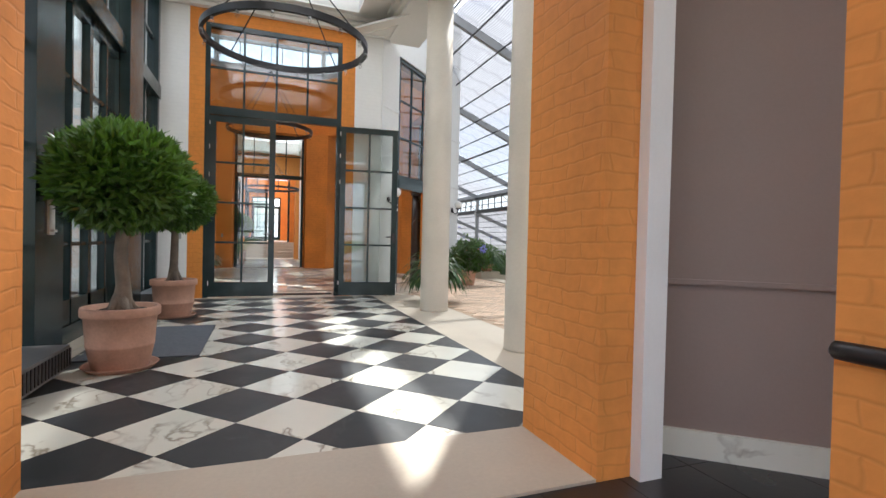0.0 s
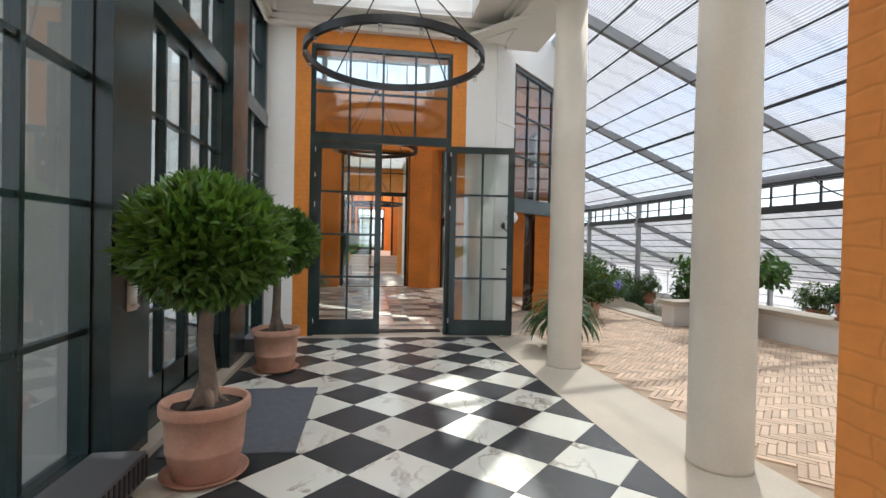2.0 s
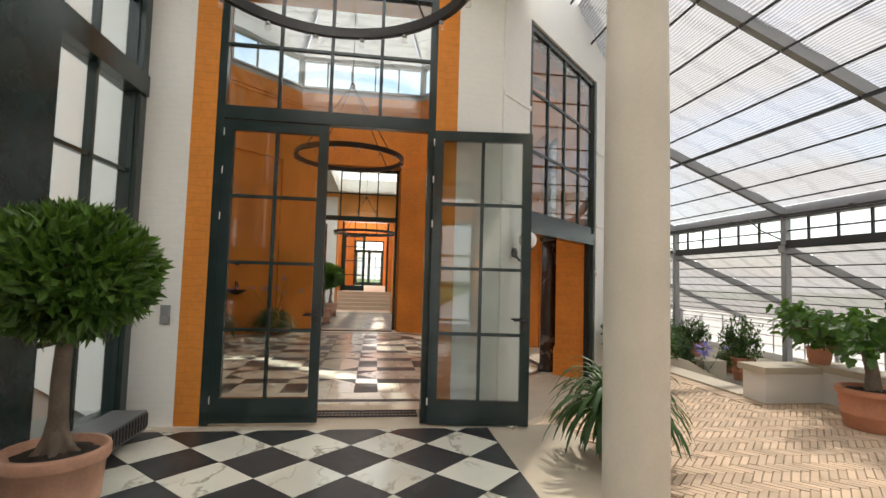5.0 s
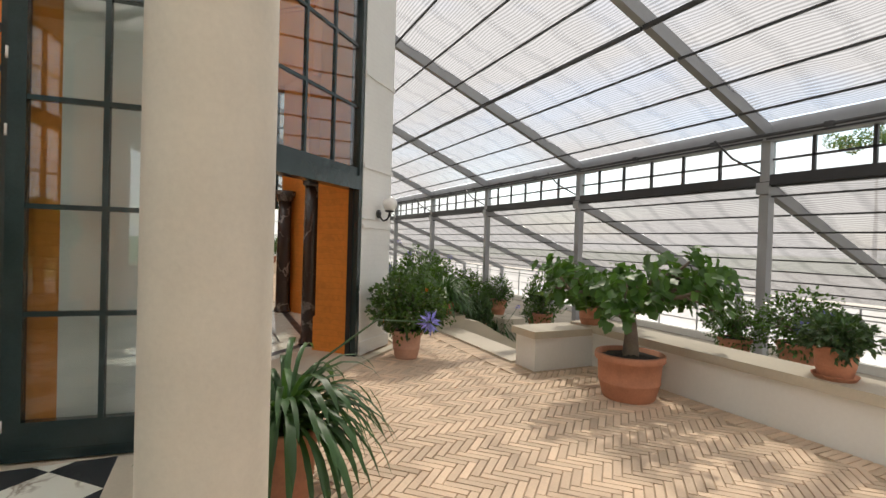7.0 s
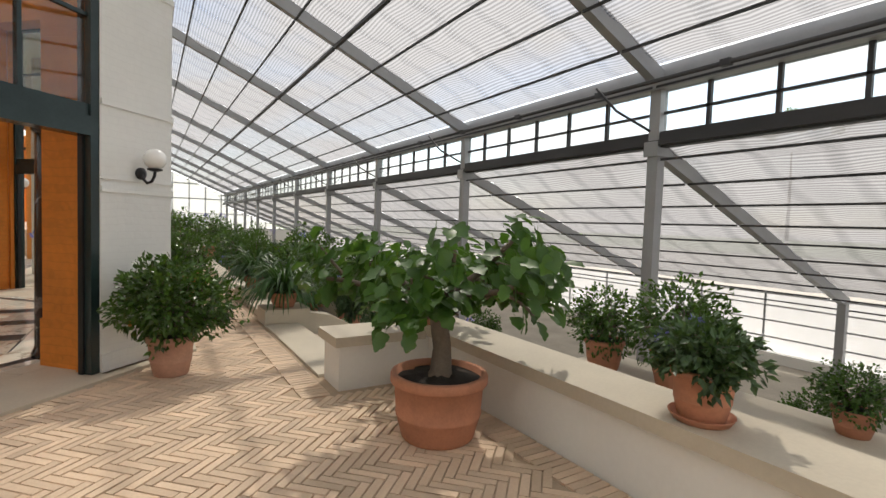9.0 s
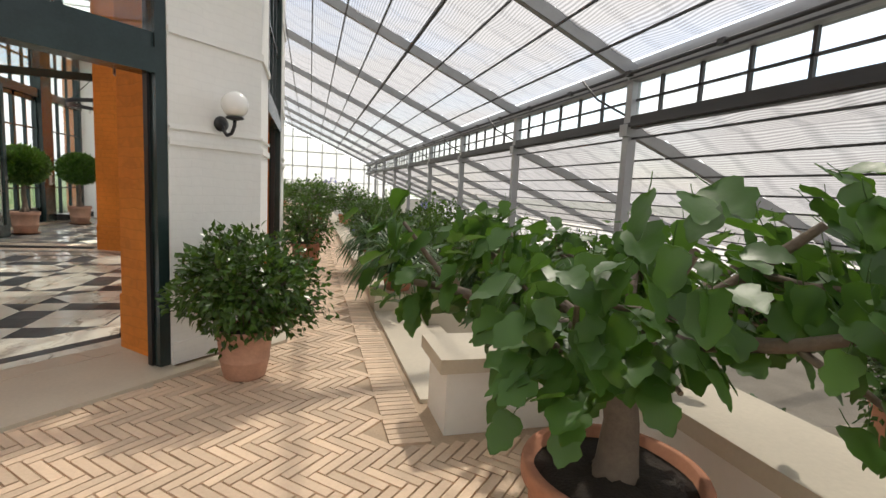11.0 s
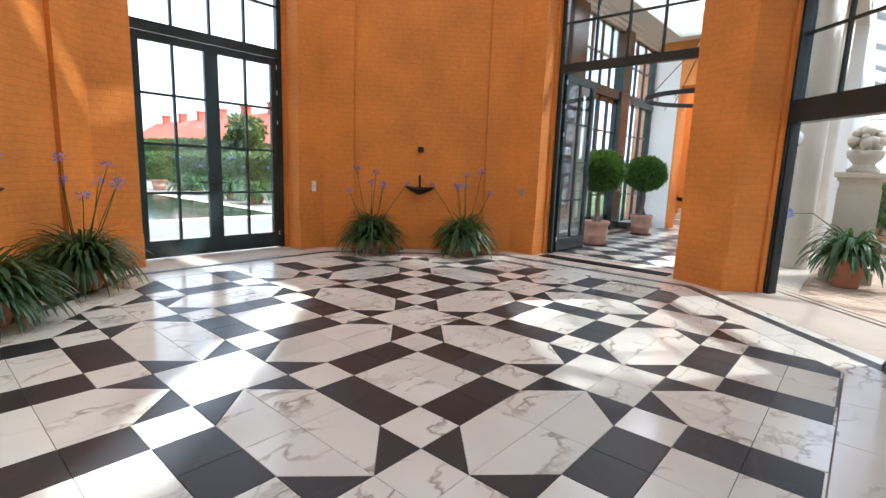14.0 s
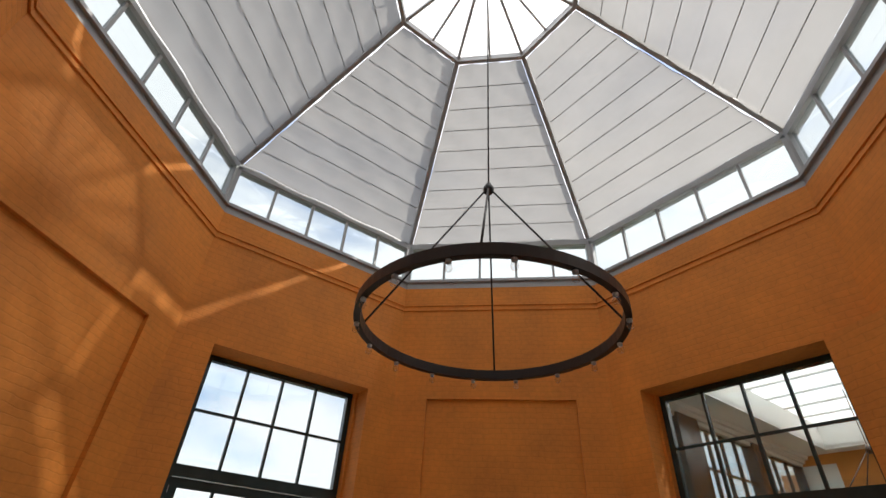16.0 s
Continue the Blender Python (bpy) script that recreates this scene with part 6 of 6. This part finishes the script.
def lay(parent, cache, poly, material, name, limits=()):
    """Lays one slab, sharing the mesh among equal whole pieces."""
    whole = poly
    for nx, ny, lim in limits:
        poly = clip(poly, nx, ny, lim)
        if len(poly) < 3:
            return
    if area(poly) < 0:
        poly = poly[::-1]
    if area(poly) < 0.0012:
        return
    clean = [p for i, p in enumerate(poly) if math.hypot(p[0] - poly[i - 1][0], p[1] - poly[i - 1][1]) > 0.004]
    if len(clean) < 3:
        return
    ox, oy = clean[0]
    key = (material.name, tuple((round(x - ox, 3), round(y - oy, 3)) for x, y in clean))
    if key not in cache:
        cache[key] = tile_mesh(name, [(x - ox, y - oy) for x, y in clean], 0.02, material)
    ob = new(name, cache[key])
    ob.parent = parent
    ob.location = (ox, oy, 0)


# gallery floors: black and white squares laid cornerwise
D = 0.647
for nm, Y in (("south", lambda y: y), ("north", lambda y: 2 * CY - y)):
    ya, yb = sorted((Y(Y_END), Y(-0.2)))
    fl = tagged(new("floor_gallery_" + nm, mesh_of("bed", box(B(), X_L, X_R, ya, yb, -0.1, -0.003), JOINT)), "polished black and white marble floor laid cornerwise", "floor", kind="structure")
    cache = {}
    lim = ((1, 0, X_R), (-1, 0, -X_L), (0, 1, yb), (0, -1, -ya))
    for i in range(-6, 7):
        for j in range(-14, 15):
            if (i + j) % 2:
                continue
            x, y = 0.036 + i * D / 2, Y(-3.862) + j * D / 2
            poly = [(x + D / 2, y), (x, y + D / 2), (x - D / 2, y), (x, y - D / 2)]
            lay(fl, cache, poly, M_BLACK if i % 2 else M_WHITE, "tile", lim)

# hall floor: eight-pointed stars, crosses and long hexagons on a square net
U, FY = 0.2965, 4.16
fl = tagged(new("floor_hall", mesh_of("bed", prism(B(), [(RM / math.cos(math.pi / 8) * math.cos(math.pi / 8 + i * math.pi / 4), CY + RM / math.cos(math.pi / 8) * math.sin(math.pi / 8 + i * math.pi / 4)) for i in range(8)], -0.1, -0.012), JOINT)), "polished white marble floor with black geometric inlay", "floor", kind="structure")
cache = {}
R_P = 2.98
lim = [(math.cos(i * math.pi / 4), math.sin(i * math.pi / 4), R_P + CY * math.sin(i * math.pi / 4)) for i in range(8)]


def P(*pts):
    return [(x * U, FY + y * U) for x, y in pts]


for i in range(-4, 5):
    for j in range(-4, 5):
        cx, cy = 3 * i, 3 * j
        star, cross = i % 2 == 0 and j % 2 == 0, i % 2 and j % 2
        # small square at the upper right corner of the cell
        lay(fl, cache, P((cx + 1, cy + 1), (cx + 2, cy + 1), (cx + 2, cy + 2), (cx + 1, cy + 2)), M_WHITE, "tile", lim)
        # middle of the cell in four slabs, with the hexagon's points where a star lies beside it
        for sx, sy in ((1, 1), (-1, 1), (-1, -1), (1, -1)):
            q = [(cx, cy), (cx + sx, cy), (cx + sx, cy + sy), (cx, cy + sy)]
            if not star and not cross:
                if j % 2:
                    q = [(cx, cy), (cx + sx, cy), (cx + sx, cy + sy), (cx, cy + 2 * sy)]
                else:
                    q = [(cx, cy), (cx + 2 * sx, cy), (cx + sx, cy + sy), (cx, cy + sy)]
            lay(fl, cache, P(*q), M_WHITE, "tile", lim)
        # strips to the right and above
        for dx, dy in ((1, 0), (0, 1)):
            def S(a, b):
                return (cx + a, cy + b) if dx else (cx + b, cy + a)
            odd = j % 2 if dx else i % 2
            if odd:
                lay(fl, cache, P(S(1, -1), S(2, -1), S(2, 0), S(1, 0)), M_BLACK, "tile", lim)
                lay(fl, cache, P(S(1, 0), S(2, 0), S(2, 1), S(1, 1)), M_BLACK, "tile", lim)
            else:
                here = i % 2 == 0 if dx else j % 2 == 0
                for s in (-1, 1):
                    if here:
                        lay(fl, cache, P(S(1, 0), S(2, s), S(1, s)), M_BLACK, "tile", lim)
                    else:
                        lay(fl, cache, P(S(2, 0), S(1, s), S(2, s)), M_BLACK, "tile", lim)
# border of the hall floor
for k in SIDES:
    for r0, r1, material, step in ((R_P + 0.004, 3.31, M_WHITE, 0.62), (3.31, 3.43, M_BLACK, 0.55), (3.43, 3.56, M_WHITE, 0.3), (3.56, RI - 0.03, M_WHITE if k in NICHES else STONE, 0.8)):
        n = max(1, round(2 * r0 * T8 / step))
        for i in range(n):
            a, b = -1 + 2 * i / n, -1 + 2 * (i + 1) / n
            q = [(a * r0 * T8, r0), (b * r0 * T8, r0), (b * r1 * T8, r1), (a * r1 * T8, r1)]
            w = [side(k) @ Vector((x, y, 0)) for x, y in q]
            lay(fl, cache, [(v.x, v.y) for v in w], material, "tile")

# passage floor: large dark tiles
fl = tagged(new("floor_passage", mesh_of("bed", box(B(), -1.5, 4.4, -11.0, -6.55, -0.1, -0.022), JOINT)), "dark stone tiles of the entry passage", "floor", kind="structure")
box_cache = {}
for i in range(15):
    for j in range(12):
        x, y = -1.5 + i * 0.4, -6.52 - (j + 1) * 0.4
        lay(fl, box_cache, [(x, y), (x + 0.4, y), (x + 0.4, y + 0.4), (x, y + 0.4)], DARK_TILE, "tile", ((1, 0, 4.4), (0, -1, 11.0)) if x > 1.2 else ((0, 1, -6.92), (0, -1, 11.0)))
fl.location.z = -0.012

# herringbone brick floor of the greenhouse
BL, BW = 0.232, 0.058
pave = tagged(new("brick_floor"), "herringbone floor of narrow buff bricks", "floor", kind="structure")


def brick_mesh(length, width):
    bm = box(B(), -length / 2 + 0.003, length / 2 - 0.003, -width / 2 + 0.003, width / 2 - 0.003, -0.03, -0.002)
    for v in bm.verts:
        if v.co.z > -0.01:
            v.co.x *= 1 - 0.004 / length
            v.co.y *= 1 - 0.005 / width
    return mesh_of("brick", bm, BRICK)


one = brick_mesh(BL, BW)
spots = []
c45, s45 = math.cos(math.pi / 4), math.sin(math.pi / 4)
for a in range(-70, 70):
    for b in range(-60, 61):
        # herringbone net turned by 45 degrees: pairs step by one width along the diagonal
        for k in (0, 1):
            u = (a * 1 + b * 4) * BW + (BL / 2 if k == 0 else BW / 2)
            v = (a * 1 - b * 4) * BW + (BW / 2 if k == 0 else BW + BL / 2)
            x, y = 4.3 + (u + v) * c45, 2.0 + (v - u) * s45
            spots.append((x, y, -45 if k == 0 else 45))
near, rest = [], []
edge = [(math.cos(radians(SIDES[k])), math.sin(radians(SIDES[k]))) for k in SIDES]
for x, y, turn in spots:
    if not (X_S + 0.12 < x < 5.1 - 0.02 + (0.93 if y < 0.55 else 0) and GH_S + 0.1 < y < 16.0):
        continue
    if max(nx * x + ny * (y - CY) for nx, ny in edge) < RO + 0.15:
        continue
    (near if 3.9 < x < 5.3 and -2.2 < y < 0.35 else rest).append((x, y, turn))
near.sort(key=lambda s: (s[0] - 4.5) ** 2 + (s[1] + 0.9) ** 2)
rest += near[290:]
for x, y, turn in near[:290]:
    ob = new("brick", one)
    ob.parent = pave
    ob.matrix_basis = pose(x, y, rnd.uniform(-0.0015, 0.0015), rnd.uniform(-0.5, 0.5), rnd.uniform(-0.5, 0.5), turn + rnd.uniform(-0.6, 0.6))
# soldier course along the edge and the joined rest
y = GH_S
while y < 16:
    rest.append((5.24 if y > 0.55 else 6.14, y, 0))
    y += BW
vs, fs = [], []
base = [v.co.copy() for v in one.vertices]
quads = [tuple(p.vertices) for p in one.polygons]
for x, y, turn in rest:
    m = pose(x, y, rnd.uniform(-0.0015, 0.0015), rnd.uniform(-0.4, 0.4), rnd.uniform(-0.4, 0.4), turn + rnd.uniform(-0.6, 0.6))
    o = len(vs)
    vs += [tuple(m @ v) for v in base]
    fs += [tuple(o + i for i in q) for q in quads]
me = bpy.data.meshes.new("bricks")
me.from_pydata(vs, [], fs)
me.materials.append(BRICK_FAR)
rb = tagged(new("bricks", me), kind="stuff")
rb.parent = pave
